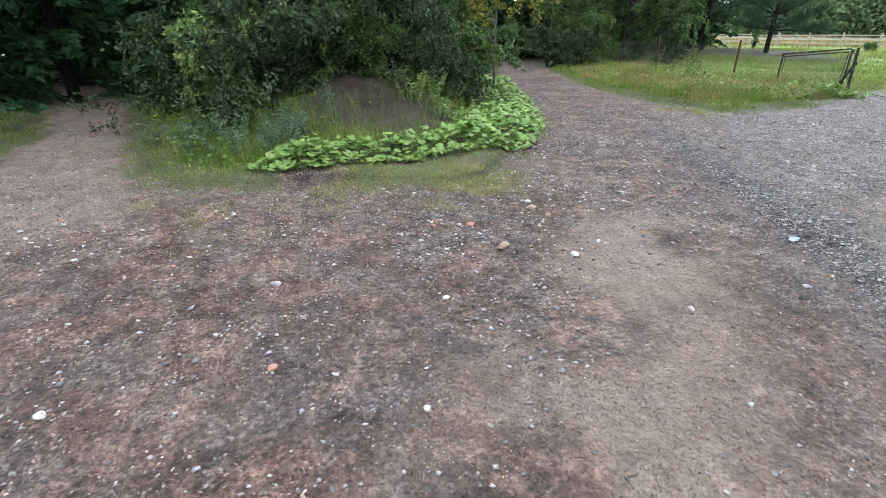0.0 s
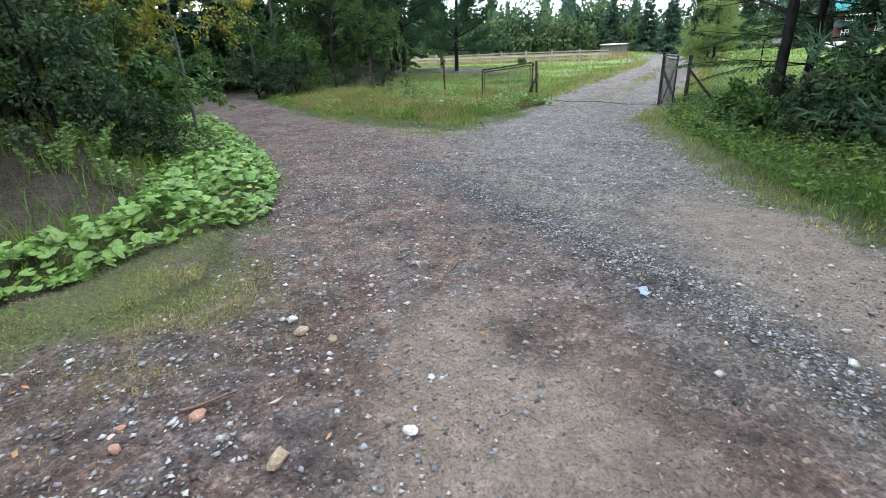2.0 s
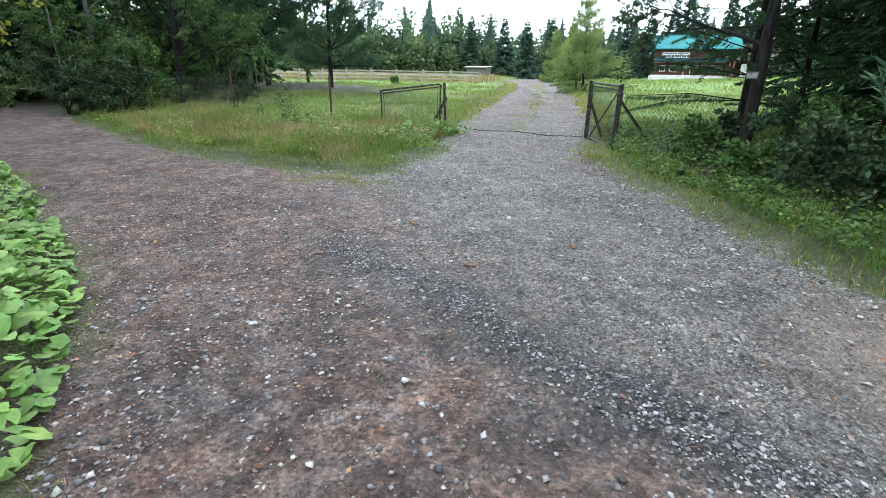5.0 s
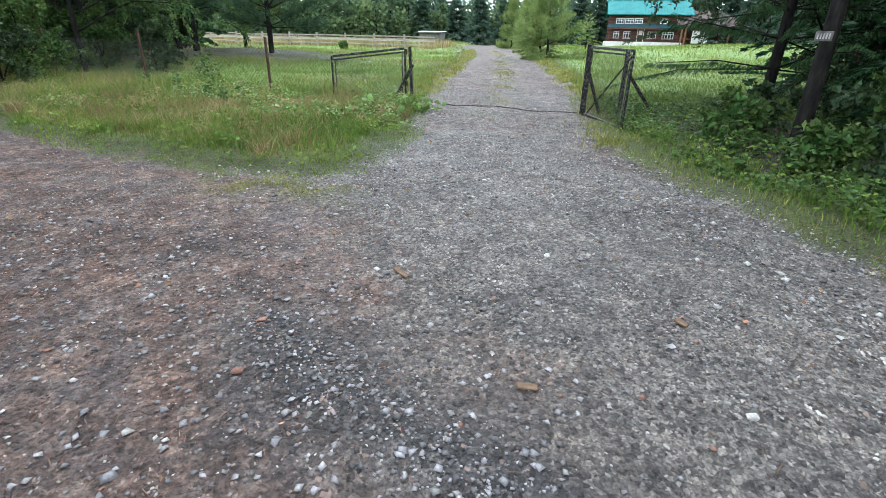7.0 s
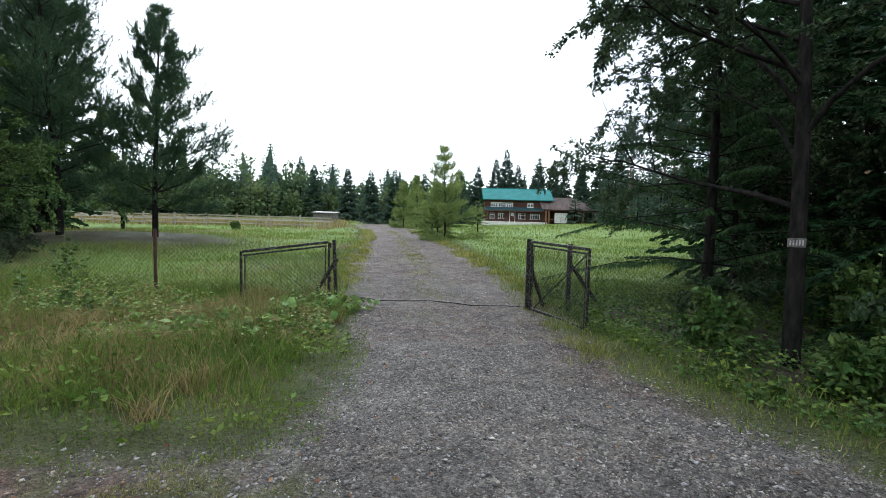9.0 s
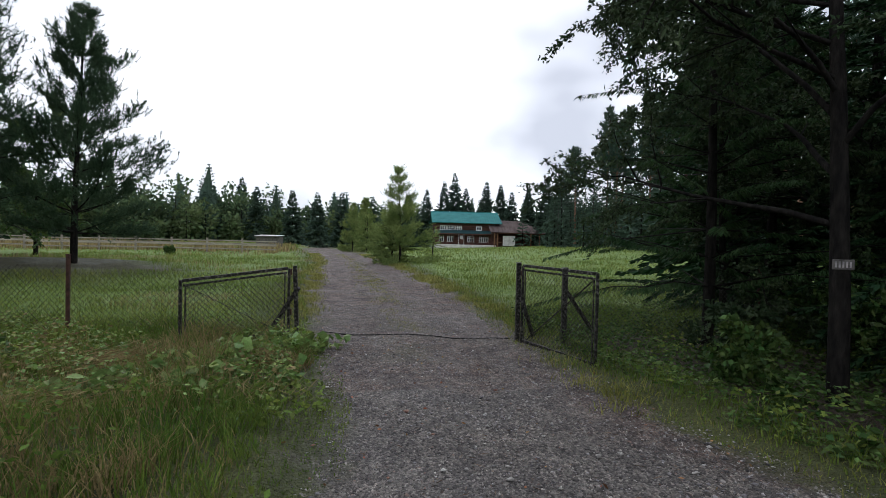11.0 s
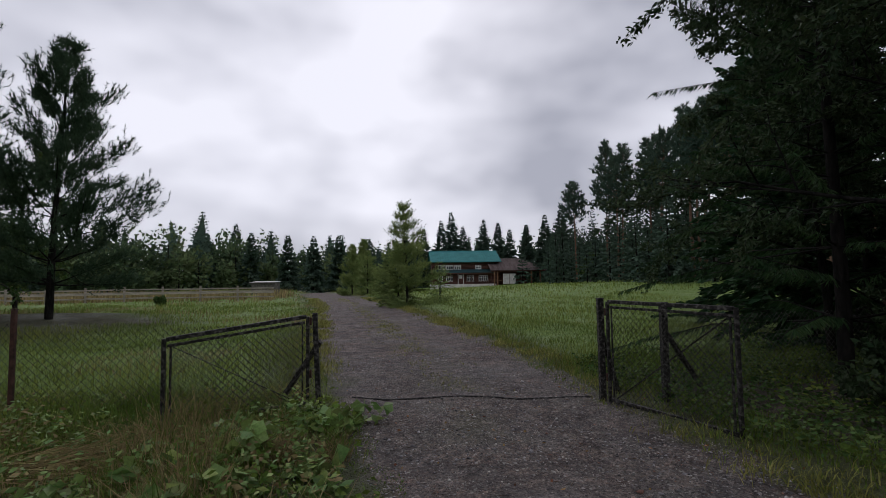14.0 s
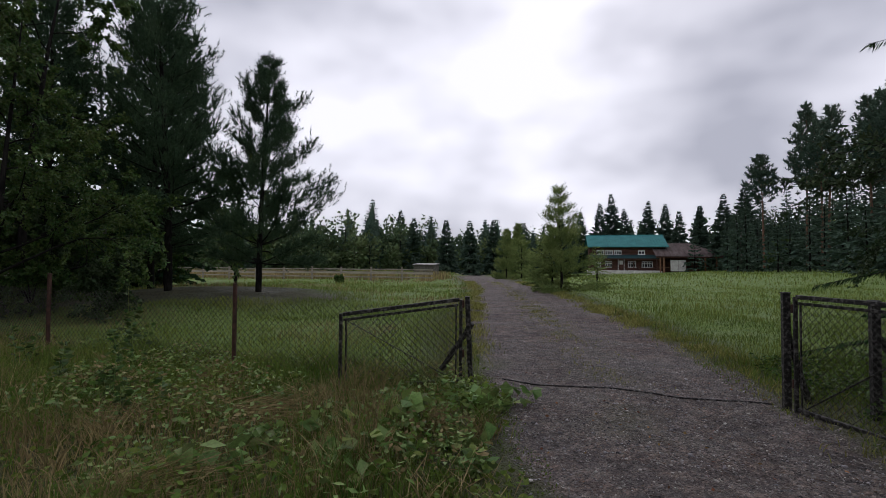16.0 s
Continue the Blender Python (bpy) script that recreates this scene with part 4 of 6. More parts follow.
def spruce_cards(rng, line, h, base, reach, dens, twig, wide, needles, limbs, radius, droop=0.5, step=0.3, hang=0.0):
    zs, z = [], base
    while z < 0.985:
        zs.append(z)
        z += step / h * rng.uniform(0.8, 1.25)
    z = np.repeat(zs, 6)
    a = np.repeat(rng.uniform(0, 6.3, len(zs)), 6) + 1.05 * np.tile(np.arange(6), len(zs)) + rng.normal(0, 0.22, len(z))
    rel = (z - base) / (1 - base)
    full = reach * (1 - rel) ** 0.85 + 0.12
    L = full * rng.uniform(0.65, 1.15, len(z))
    starts = along(line[None], np.zeros(len(z), int), z)
    br = bent_lines(rng, starts, np.stack([np.cos(a), np.sin(a), 0.1 + 0.6 * rel], 1), L, 4, droop * (1 - rel))
    if limbs is not None:
        limbs.add(*tubes(br[:, [0, 2, 4]], (radius * 0.2 * (1.1 - rel))[:, None] * np.array([1, 0.6, 0.2]), 3))
    pick = np.repeat(np.arange(len(z)), np.maximum(6, L * 16 * dens).astype(int))
    m = len(pick)
    ks = rng.uniform(0.12, 1.0, m) ** 0.8
    out = unit(br[pick, -1] - br[pick, 0])
    side = np.cross(out, [0, 0, 1.0])
    d = out * 0.75 + side * rng.choice([-1.0, 1.0], (m, 1)) * rng.uniform(0.2, 1.1, (m, 1)) + rng.normal(0, 0.18, (m, 3)) - [0, 0, 0.25 + hang]
    small = np.minimum(1.0, 0.35 + 0.9 * full / reach)[pick]
    needles.add(*leaf_cards(rng, along(br, pick, ks), d, small * twig * rng.uniform(0.6, 1.2, m) * (1.15 - 0.5 * ks), small * wide * rng.uniform(0.7, 1.2, m)))


def spruce(seed, x, y, h, base, reach, label, dens=1.0, twig=0.3, wide=0.075, radius=0.13, mat=None, name="spruce_tree", droop=0.6, step=0.32, hang=0.0, lean=None, bark=None):
    """A spruce or larch: whorls of drooping branches, each a flat spray of small twigs."""
    rng = np.random.default_rng(seed)
    trunk, limbs, needles = Heap(), Heap(), Heap()
    line = trunk_line(rng, h, rng.normal(0, 0.015 * h, 2) if lean is None else np.array(lean))
    trunk.add(*tube(line, radius * np.linspace(1.15, 0.06, len(line)), 8))
    spruce_cards(rng, line, h, base, reach, dens, twig, wide, needles, limbs, radius, droop, step, hang)
    return tree_thing(name, x, y, [("trunk", trunk, bark or M_bark, True), ("branchwork", limbs, bark or M_bark, True), ("crown", needles, mat or M_spruce, False)], label)


def broadleaf(seed, x, y, h, fork, reach, label, n_limb=7, leaves=5000, leaf=0.075, wide=0.032, radius=0.13, mat=None, bark=None, name="broadleaf_tree", up=0.7, stems=1, low=0.0, cluster=16, bias=None, category="tree", fine=False):
    """Forked limbs in three orders, the last ones set with leaves."""
    rng = np.random.default_rng(seed)
    trunk, limbs, leafs = Heap(), Heap(), Heap()
    mains, reaches, roots = [], [], []
    for s in range(stems):
        lean = rng.normal(0, 0.05 * h, 2) if stems == 1 else rng.normal(0, 0.28 * h, 2)
        line = trunk_line(rng, h * rng.uniform(0.8, 1.0), lean)
        trunk.add(*tube(line, radius / stems**0.5 * np.linspace(1.15, 0.1, len(line)) ** 0.8, 9))
        for k in range(n_limb):
            z = fork + (0.95 - fork) * (k + rng.uniform(0, 0.8)) / n_limb
            a = rng.uniform(0, 6.3) if bias is None or rng.random() < 0.35 else bias + rng.normal(0, 0.7)
            L = reach * (1.0 - 0.6 * (z - fork) / (1 - fork)) * rng.uniform(0.7, 1.1)
            br = bent_line(rng, at_line(line, z), (math.cos(a), math.sin(a), up + rng.normal(0, 0.2)), L, 6, 0.35, 0.16)
            r0 = radius / stems**0.5 * 0.48 * (1.15 - z)
            limbs.add(*tube(br, r0 * np.linspace(1, 0.2, 7), 5))
            mains.append(br)
            reaches.append(L)
            roots.append(r0)
    mains, reaches, roots = np.array(mains), np.array(reaches), np.array(roots)
    pick = np.repeat(np.arange(len(mains)), 6)
    m = len(pick)
    d = unit(unit(mains[pick, -1] - mains[pick, 0]) + rng.normal(0, 0.65, (m, 3)) + [0, 0, 0.15])
    subs = bent_lines(rng, along(mains, pick, rng.uniform(0.25, 1.0, m)), d, reaches[pick] * rng.uniform(0.3, 0.55, m), 4, 0.3, 0.2)
    limbs.add(*tubes(subs[:, [0, 2, 4]], roots[pick][:, None] * 0.35 * np.array([1, 0.6, 0.2]), 3))
    again = np.repeat(np.arange(m), 5)
    d = unit(unit(subs[again, -1] - subs[again, 0]) + rng.normal(0, 0.7, (len(again), 3)))
    tw = bent_lines(rng, along(subs, again, rng.uniform(0.2, 1.0, len(again))), d, reaches[pick][again] * rng.uniform(0.12, 0.26, len(again)), 3, 0.4, 0.2)
    if low:
        tw = tw[tw[:, 0, 2] > low]
    per = max(3, leaves // max(1, len(tw)))
    pick = np.repeat(np.arange(len(tw)), per)
    q = rng.uniform(0, 2.999, len(pick))
    j = q.astype(int)
    p = tw[pick, j] * (1 - q + j)[:, None] + tw[pick, j + 1] * (q - j)[:, None] + rng.normal(0, 0.03, (len(pick), 3))
    d = unit(tw[pick, 3] - tw[pick, 0]) * 0.5 + rng.normal(0, 0.6, (len(pick), 3)) - [0, 0, 0.2]
    leafs.add(*leaf_cards(rng, p, d, leaf * rng.uniform(0.6, 1.25, len(p)), wide * rng.uniform(0.7, 1.2, len(p))))
    if fine:
        limbs.add(*tubes(tw[:, [0, 1, 3]], np.tile([0.006, 0.004, 0.002], (len(tw), 1)), 3))
    return tree_thing(name, x, y, [("trunk", trunk, bark or M_bark, True), ("branchwork", limbs, bark or M_bark, True), ("crown", leafs, mat or M_leaf, False)], label, category)


# beside the gate
broadleaf(11, 5.2, -2.95, 9.0, 0.21, 3.7, "dark goat willow with forked trunk and a tag on the bark", 20, 52000, 0.075, 0.034, 0.088, M_leaf_dark, name="willow_tree", up=0.8, bias=2.4, fine=True)
spruce(12, 5.55, -0.3, 9.5, 0.1, 2.5, "larch with long drooping branches over the fence", 6.0, 0.17, 0.016, 0.08, M_larch, "larch_tree", 0.25, 0.36, 0.9)
spruce(13, 7.9, -2.4, 10.5, 0.03, 2.5, "dark spruce in the roadside thicket", 4.5, 0.22, 0.05, 0.1, M_spruce)
spruce(14, 8.4, 2.0, 10.5, 0.04, 2.6, "dark spruce behind the wire fence", 3.0, 0.27, 0.07, 0.1, M_spruce)
spruce(15, 9.8, -5.8, 11, 0.03, 2.8, "dark spruce in the roadside thicket", 1.8, 0.4, 0.12, 0.12, M_spruce)
pine(16, 7.0, -5.6, 6.5, 0.08, 1.8, "young dark pine by the road verge", 1.5, 0.07, dead=3, wide=0.03)
spruce(17, 11.5, -0.5, 12, 0.03, 2.9, "tall dark spruce in the roadside thicket", 1.5, 0.45, 0.14, 0.14, M_spruce)
pine(18, 12.5, -10.5, 9.0, 0.12, 2.6, "dark pine beside the road", 1.2, 0.11, dead=4, wide=0.03)
broadleaf(19, 6.9, 1.3, 8.5, 0.1, 2.7, "slender dark alder behind the fence", 16, 32000, 0.075, 0.045, 0.06, M_leaf_dark, name="alder_tree")
spruce(20, 10.2, 5.6, 11, 0.03, 2.8, "dark spruce behind the wire fence", 1.4, 0.45, 0.14, 0.12, M_spruce)
spruce(32, 12.5, 9.5, 12, 0.03, 2.9, "dark spruce at the field's edge", 1.2, 0.5, 0.16, 0.13, M_spruce)
broadleaf(33, 8.2, -0.6, 9.0, 0.06, 2.8, "dark leafy alder in the roadside thicket", 16, 30000, 0.08, 0.05, 0.08, M_leaf_dark, name="alder_tree")
spruce(34, 14.5, 4.0, 13, 0.03, 3.0, "dark spruce in the roadside thicket", 1.2, 0.5, 0.17, 0.14, M_spruce)

# extra spruces, mostly out of view, added to darken thicket and verge
for k, (x, y, h) in enumerate([(9.0, -1.2, 12), (11.0, -8.2, 12), (10.2, 1.6, 13), (12.6, -3.4, 13), (9.6, -3.8, 12), (9.0, 4.0, 11)]):
    spruce(500 + k, x, y, h, 0.02, 2.7, "dark spruce in the roadside thicket", 4.0, 0.24, 0.06, 0.12, M_spruce)

# across the lawn
pine(21, -10.3, 9.6, 8.4, 0.12, 3.2, "forked Scots pine standing on the lawn", 5.0, 0.1, needle=0.125, wide=0.02, kmax=20, brush=0.3, cone=0.8, skirt=0.7)
pine(22, -12.7, 8.0, 11.6, 0.13, 3.4, "dense Scots pine at the lawn's edge", 3.2, 0.12, needle=0.13, wide=0.022, kmax=18, brush=0.3)
pine(23, -14.6, 9.2, 10.5, 0.13, 3.2, "dense Scots pine at the lawn's edge", 3.0, 0.11, needle=0.13, wide=0.024, kmax=17, brush=0.3)
pine(35, -16.2, 6.6, 11.0, 0.1, 3.0, "dense Scots pine at the lawn's edge", 2.6, 0.11, needle=0.2, wide=0.025)
broadleaf(24, -16.2, 4.0, 12.0, 0.1, 3.6, "tall birch with drooping yellowing twigs", 15, 16000, 0.13, 0.09, 0.11, M_birch, M_bark_grey, "birch_tree", 0.6)
broadleaf(25, -15.0, 1.6, 9.5, 0.06, 3.2, "bushy birch at the forest road", 14, 14000, 0.12, 0.08, 0.09, M_birch, M_bark_grey, "birch_tree", 0.6)
broadleaf(48, -11.6, 2.0, 7.6, 0.08, 2.7, "leafy yellow-green birch by the forest road", 15, 26000, 0.075, 0.05, 0.07, M_birch, M_bark, "birch_tree", 0.6)
broadleaf(49, -13.2, 3.6, 10.5, 0.06, 3.2, "dark leafy birch by the forest road", 15, 22000, 0.1, 0.07, 0.1, M_leaf, M_bark, "birch_tree", 0.6)
spruce(26, -18.3, 2.0, 12, 0.02, 3.0, "dark spruce at the forest road", 1.6, 0.45, 0.15, 0.13)
spruce(27, -19.0, 8.5, 13, 0.02, 3.0, "dark spruce at the forest edge", 1.3, 0.5, 0.17, 0.14)
broadleaf(28, -20.5, 12.5, 12, 0.1, 3.5, "leafy birch at the forest edge", 12, 9000, 0.17, 0.12, 0.12, M_birch, M_bark_grey, "birch_tree", 0.6)
spruce(29, -21.5, 4.5, 13, 0.02, 3.2, "dark spruce at the forest edge", 1.2, 0.5, 0.18, 0.14)
pine(30, -17.5, 13.0, 12.0, 0.15, 3.0, "Scots pine at the forest edge", 1.1, 0.13, needle=0.28, wide=0.05)
broadleaf(31, -13.6, -0.6, 5.5, 0.05, 2.2, "young green birch leaning over the forest road", 11, 8000, 0.1, 0.065, 0.05, M_leaf, M_bark_grey, "birch_tree", 0.6)
spruce(36, -22.5, 17.5, 13, 0.02, 3.2, "dark spruce at the forest edge", 1.1, 0.55, 0.2, 0.14)
broadleaf(37, -20.5, 22.0, 10, 0.08, 3.2, "leafy birch at the forest edge", 13, 12000, 0.17, 0.12, 0.11, M_birch, M_bark, "birch_tree", 0.6)

# drive side
pine(41, 0.5, 20.7, 5.6, 0.03, 2.1, "bushy young pine beside the gravel drive", 5.0, 0.07, M_young, name="young_pine", dead=0, cone=0.95, skirt=1.0, needle=0.15, wide=0.02, kmax=12)
spruce(46, 0.0, 21.6, 3.4, 0.01, 1.8, "bushy young spruce beside the gravel drive", 4.0, 0.3, 0.09, 0.06, M_young, "young_spruce", 0.3, 0.22)
pine(42, -5.0, 45.5, 5.0, 0.02, 1.8, "bushy young pine beside the gravel drive", 3.5, 0.07, M_young, name="young_pine", dead=0, cone=0.95, skirt=1.0, needle=0.25, wide=0.04)
spruce(43, -3.0, 40.0, 4.2, 0.01, 1.7, "bushy young spruce beside the gravel drive", 4.0, 0.26, 0.09, 0.08, M_young, "young_spruce", 0.3, 0.25)
spruce(44, -1.2, 36.0, 4.4, 0.02, 1.6, "young spruce beside the gravel drive", 2.4, 0.3, 0.1, 0.08, M_young, "young_spruce", 0.3, 0.28)
pine(47, -4.4, 55.0, 6.5, 0.02, 2.2, "bushy young pine beside the gravel drive", 3.0, 0.08, M_young, name="young_pine", dead=0, cone=0.95, skirt=1.0, needle=0.3, wide=0.05)
spruce(45, 2.6, 24.5, 2.6, 0.02, 1.1, "small bluish spruce beside its taller neighbour", 1.3, 0.22, 0.07, 0.05, M_young, "young_spruce", 0.3, 0.2)
for k, (x, y, h) in enumerate([(-15.5, 27.0, 0.5)]):
    broadleaf(280 + k, x, y, h, 0.05, h * 0.7, "small dark shrub in the meadow grass", 6, 900, 0.12, 0.08, 0.02, M_leaf, M_bark, "shrub", 0.5, 3, category="shrub")
broadleaf(46, 27.5, 62, 5.0, 0.15, 1.8, "small pale-leaved apple tree at the field's edge", 8, 2600, 0.2, 0.15, 0.08, M_birch, M_bark_grey, "apple_tree")

# forest between the two tracks and beyond them
# trees south and east of the road are unseen, added to block skylight
FOREST = [(-3.6, -13.6, 9.5, 0), (-5.2, -11.2, 11, 1), (-6.6, -14.6, 12, 0), (-3.4, -11.0, 6.5, 2), (-8.5, -11.8, 12, 0), (-9.6, -15.4, 13, 0), (-8.6, -8.6, 9, 1), (-12.0, -8.6, 12, 0), (-12.6, -12.6, 13, 0), (-5.6, -8.8, 5.5, 2),
          (-13.4, -16.6, 12, 0), (-16.4, -7.2, 12, 1), (-17.5, -12, 13, 0), (-21, -5.2, 13, 0), (-22, -16, 13, 0), (-2.5, -20.5, 11, 0), (-6.2, -20.6, 12, 0), (-9.8, -22.4, 12, 0), (-14.5, -24.5, 13, 0), (1.2, -21.5, 11, 0), (-4.5, -24, 12, 1), (-19, -27.5, 13, 0),
          (-16.5, -20.4, 12, 0), (-18.5, -22.5, 12, 0), (-20, -19.5, 12, 0), (-11.5, -19.0, 6.0, 2), (-8.0, -18.4, 11, 0), (-24, -22, 13, 0), (-15, -18.6, 9, 0), (-25, -10, 13, 0), (-26, -5, 13, 0), (-19.5, -1.6, 12, 0), (-23, 0.6, 12, 0), (-12.4, -20.2, 12, 0), (-17, -16.6, 12, 0), (-11.0, -14.4, 11, 0), (4.5, -25.5, 12, 0), (9.5, -27, 12, 1), (15, -27, 12, 0), (21, -22, 13, 0), (17, -16, 12, 0), (15, -6, 12, 0), (19, -9, 13, 1), (22, -2, 13, 0), (18, 4, 12, 0), (-26, 0, 13, 0), (-27, 9, 13, 1), (-24, 16, 13, 0)]
for k, (x, y, h, kind) in enumerate(FOREST):
    near = abs(x + 7) < 12 and -22 < y < -6
    if kind == 0:
        spruce(100 + k, x, y, h, 0.02, 2.5, "dense dark forest spruce", 1.5 if near else 0.6, 0.45 if near else 0.55, 0.14 if near else 0.26, 0.13, M_spruce, step=0.36 if near else 0.5)
    else:
        broadleaf(100 + k, x, y, h, 0.1, 3.0 if kind == 1 else 1.7, "leafy forest birch with dark stem" if kind == 1 else "young rowan in the forest edge", 13, 11000 if near else 4500, 0.11 if near else 0.2, 0.075 if near else 0.15, 0.08, M_leaf, M_bark, "birch_tree" if kind == 1 else "rowan_tree", 0.55)

# shrubs on the earth bank
SHRUBS = [(-0.6, -14.0, 2.1, M_leaf_dark, 0.09, 0.04), (-1.9, -11.6, 2.8, M_leaf_dark, 0.055, 0.035), (-0.9, -11.6, 2.0, M_leaf_dark, 0.05, 0.034), (-2.4, -13.2, 3.2, M_leaf, 0.06, 0.04), (-3.0, -10.2, 2.4, M_leaf, 0.06, 0.04), (-2.6, -15.2, 2.6, M_leaf_dark, 0.07, 0.045), (-4.6, -9.6, 2.0, M_leaf, 0.06, 0.04), (-1.3, -10.6, 1.3, M_leaf_dark, 0.05, 0.03), (-1.4, -12.5, 1.7, M_leaf, 0.05, 0.034), (-1.2, -13.3, 1.5, M_leaf_dark, 0.05, 0.034), (-2.0, -14.2, 2.0, M_leaf, 0.06, 0.04), (-0.9, -12.8, 1.3, M_leaf, 0.045, 0.03), (-1.1, -12.0, 1.5, M_leaf, 0.05, 0.03),
          (-1.5, -14.6, 1.5, M_weed, 0.07, 0.04), (-5.2, -15.9, 1.6, M_leaf, 0.07, 0.045), (-7.4, -7.6, 1.8, M_leaf, 0.07, 0.045), (-13.0, 0.8, 2.0, M_leaf, 0.09, 0.06), (-15.0, 0.6, 2.5, M_leaf_dark, 0.1, 0.07), (-17.0, 1.4, 2.7, M_leaf, 0.1, 0.07), (-19.5, 2.2, 2.8, M_leaf_dark, 0.12, 0.08), (-12.4, 3.4, 1.8, M_leaf, 0.09, 0.06), (-14.3, 5.2, 2.4, M_leaf_dark, 0.1, 0.07), (-17.2, 7.5, 2.6, M_leaf, 0.12, 0.08), (-13.6, -5.2, 2.2, M_leaf, 0.1, 0.07), (-16.4, -4.3, 2.6, M_leaf_dark, 0.1, 0.07), (-19.6, -2.8, 2.8, M_leaf, 0.12, 0.08), (-24.5, 1.6, 3.4, M_leaf_dark, 0.14, 0.1), (-26.0, -0.6, 3.4, M_leaf, 0.14, 0.1), (-19.0, 12.0, 2.8, M_leaf_dark, 0.13, 0.09), (-21.0, 16.0, 3.0, M_leaf, 0.14, 0.1), (-10.4, -17.0, 1.8, M_leaf_dark, 0.08, 0.05), (-15.4, -19.6, 2.6, M_leaf_dark, 0.12, 0.08), (-10, -6.2, 2.2, M_leaf, 0.08, 0.05), (-10.3, -1.2, 1.5, M_leaf_dark, 0.06, 0.045), (-11.2, 0.2, 2.3, M_leaf, 0.07, 0.05), (-12.2, -1.6, 1.9, M_leaf_dark, 0.07, 0.05), (-10.4, 3.4, 1.6, M_leaf_dark, 0.07, 0.05)]
for k, (x, y, h, mat, a, b) in enumerate(SHRUBS):
    broadleaf(200 + k, x, y, h, 0.05, h * 0.5, "leafy shrub with thin stems at the forest's edge", 9, 6500, a * 1.15, b * 1.2, 0.03, mat, M_bark, "shrub", 0.6, 3, category="shrub")
broadleaf(230, -3.2, -8.9, 4.0, 0.3, 1.9, "young birch with bright yellow leaves over the bank", 12, 7000, 0.07, 0.05, 0.03, M_leaf_yellow, M_bark_grey, "birch_tree", 0.5)
UNDER = [(5.9, -4.3, 1.1), (6.5, -3.1, 1.3), (6.1, -5.2, 0.9), (4.6, -2.4, 0.7), (7.4, -6.8, 1.4), (5.0, -4.0, 0.6), (7.9, -7.9, 1.2), (8.6, -4.8, 1.8), (5.1, -1.2, 0.8), (6.8, -1.4, 1.4), (9.8, -9.2, 1.5), (7.2, -0.2, 1.0), (6.9, -4.5, 1.5), (9.2, -6.8, 1.8)]
for k, (x, y, h) in enumerate(UNDER):
    broadleaf(250 + k, x, y, h, 0.05, h * 0.6, "low dark bramble and nettle thicket at the verge", 6, 1500, 0.09, 0.06, 0.015, M_leaf if k % 2 else M_leaf_dark, M_bark, "thicket", 0.45, 3, category="shrub")


# far woods: one joined mass of conifers and leafy crowns round the field, tinted for haze
TREELINE = [(-95, 10), (-70, 34), (-52, 58), (-34, 78), (-18, 96), (-4, 104), (12, 112), (30, 112), (40, 100), (60, 92)]


def solid_core(rng, heap, line, h, reach):
    """The dense inner foliage of a far conifer: a ragged cone."""
    k = np.array([0.0, 0.12, 0.35, 0.6, 0.8, 0.97])
    r = reach * np.array([0.55, 0.75, 0.6, 0.38, 0.2, 0.02])
    a = np.linspace(0, 6.283, 7, endpoint=False)
    p = along(line[None], np.zeros(6, int), k)
    rad = r[:, None] * rng.uniform(0.7, 1.2, (6, 7))
    v = p[:, None] + np.stack([rad * np.cos(a), rad * np.sin(a), 0.05 * h * rng.normal(0, 0.4, (6, 7))], -1)
    i, j = np.meshgrid(np.arange(5), np.arange(7), indexing="ij")
    heap.add(v.reshape(-1, 3), np.stack([i * 7 + j, i * 7 + (j + 1) % 7, (i + 1) * 7 + (j + 1) % 7, (i + 1) * 7 + j], -1).reshape(-1, 4))


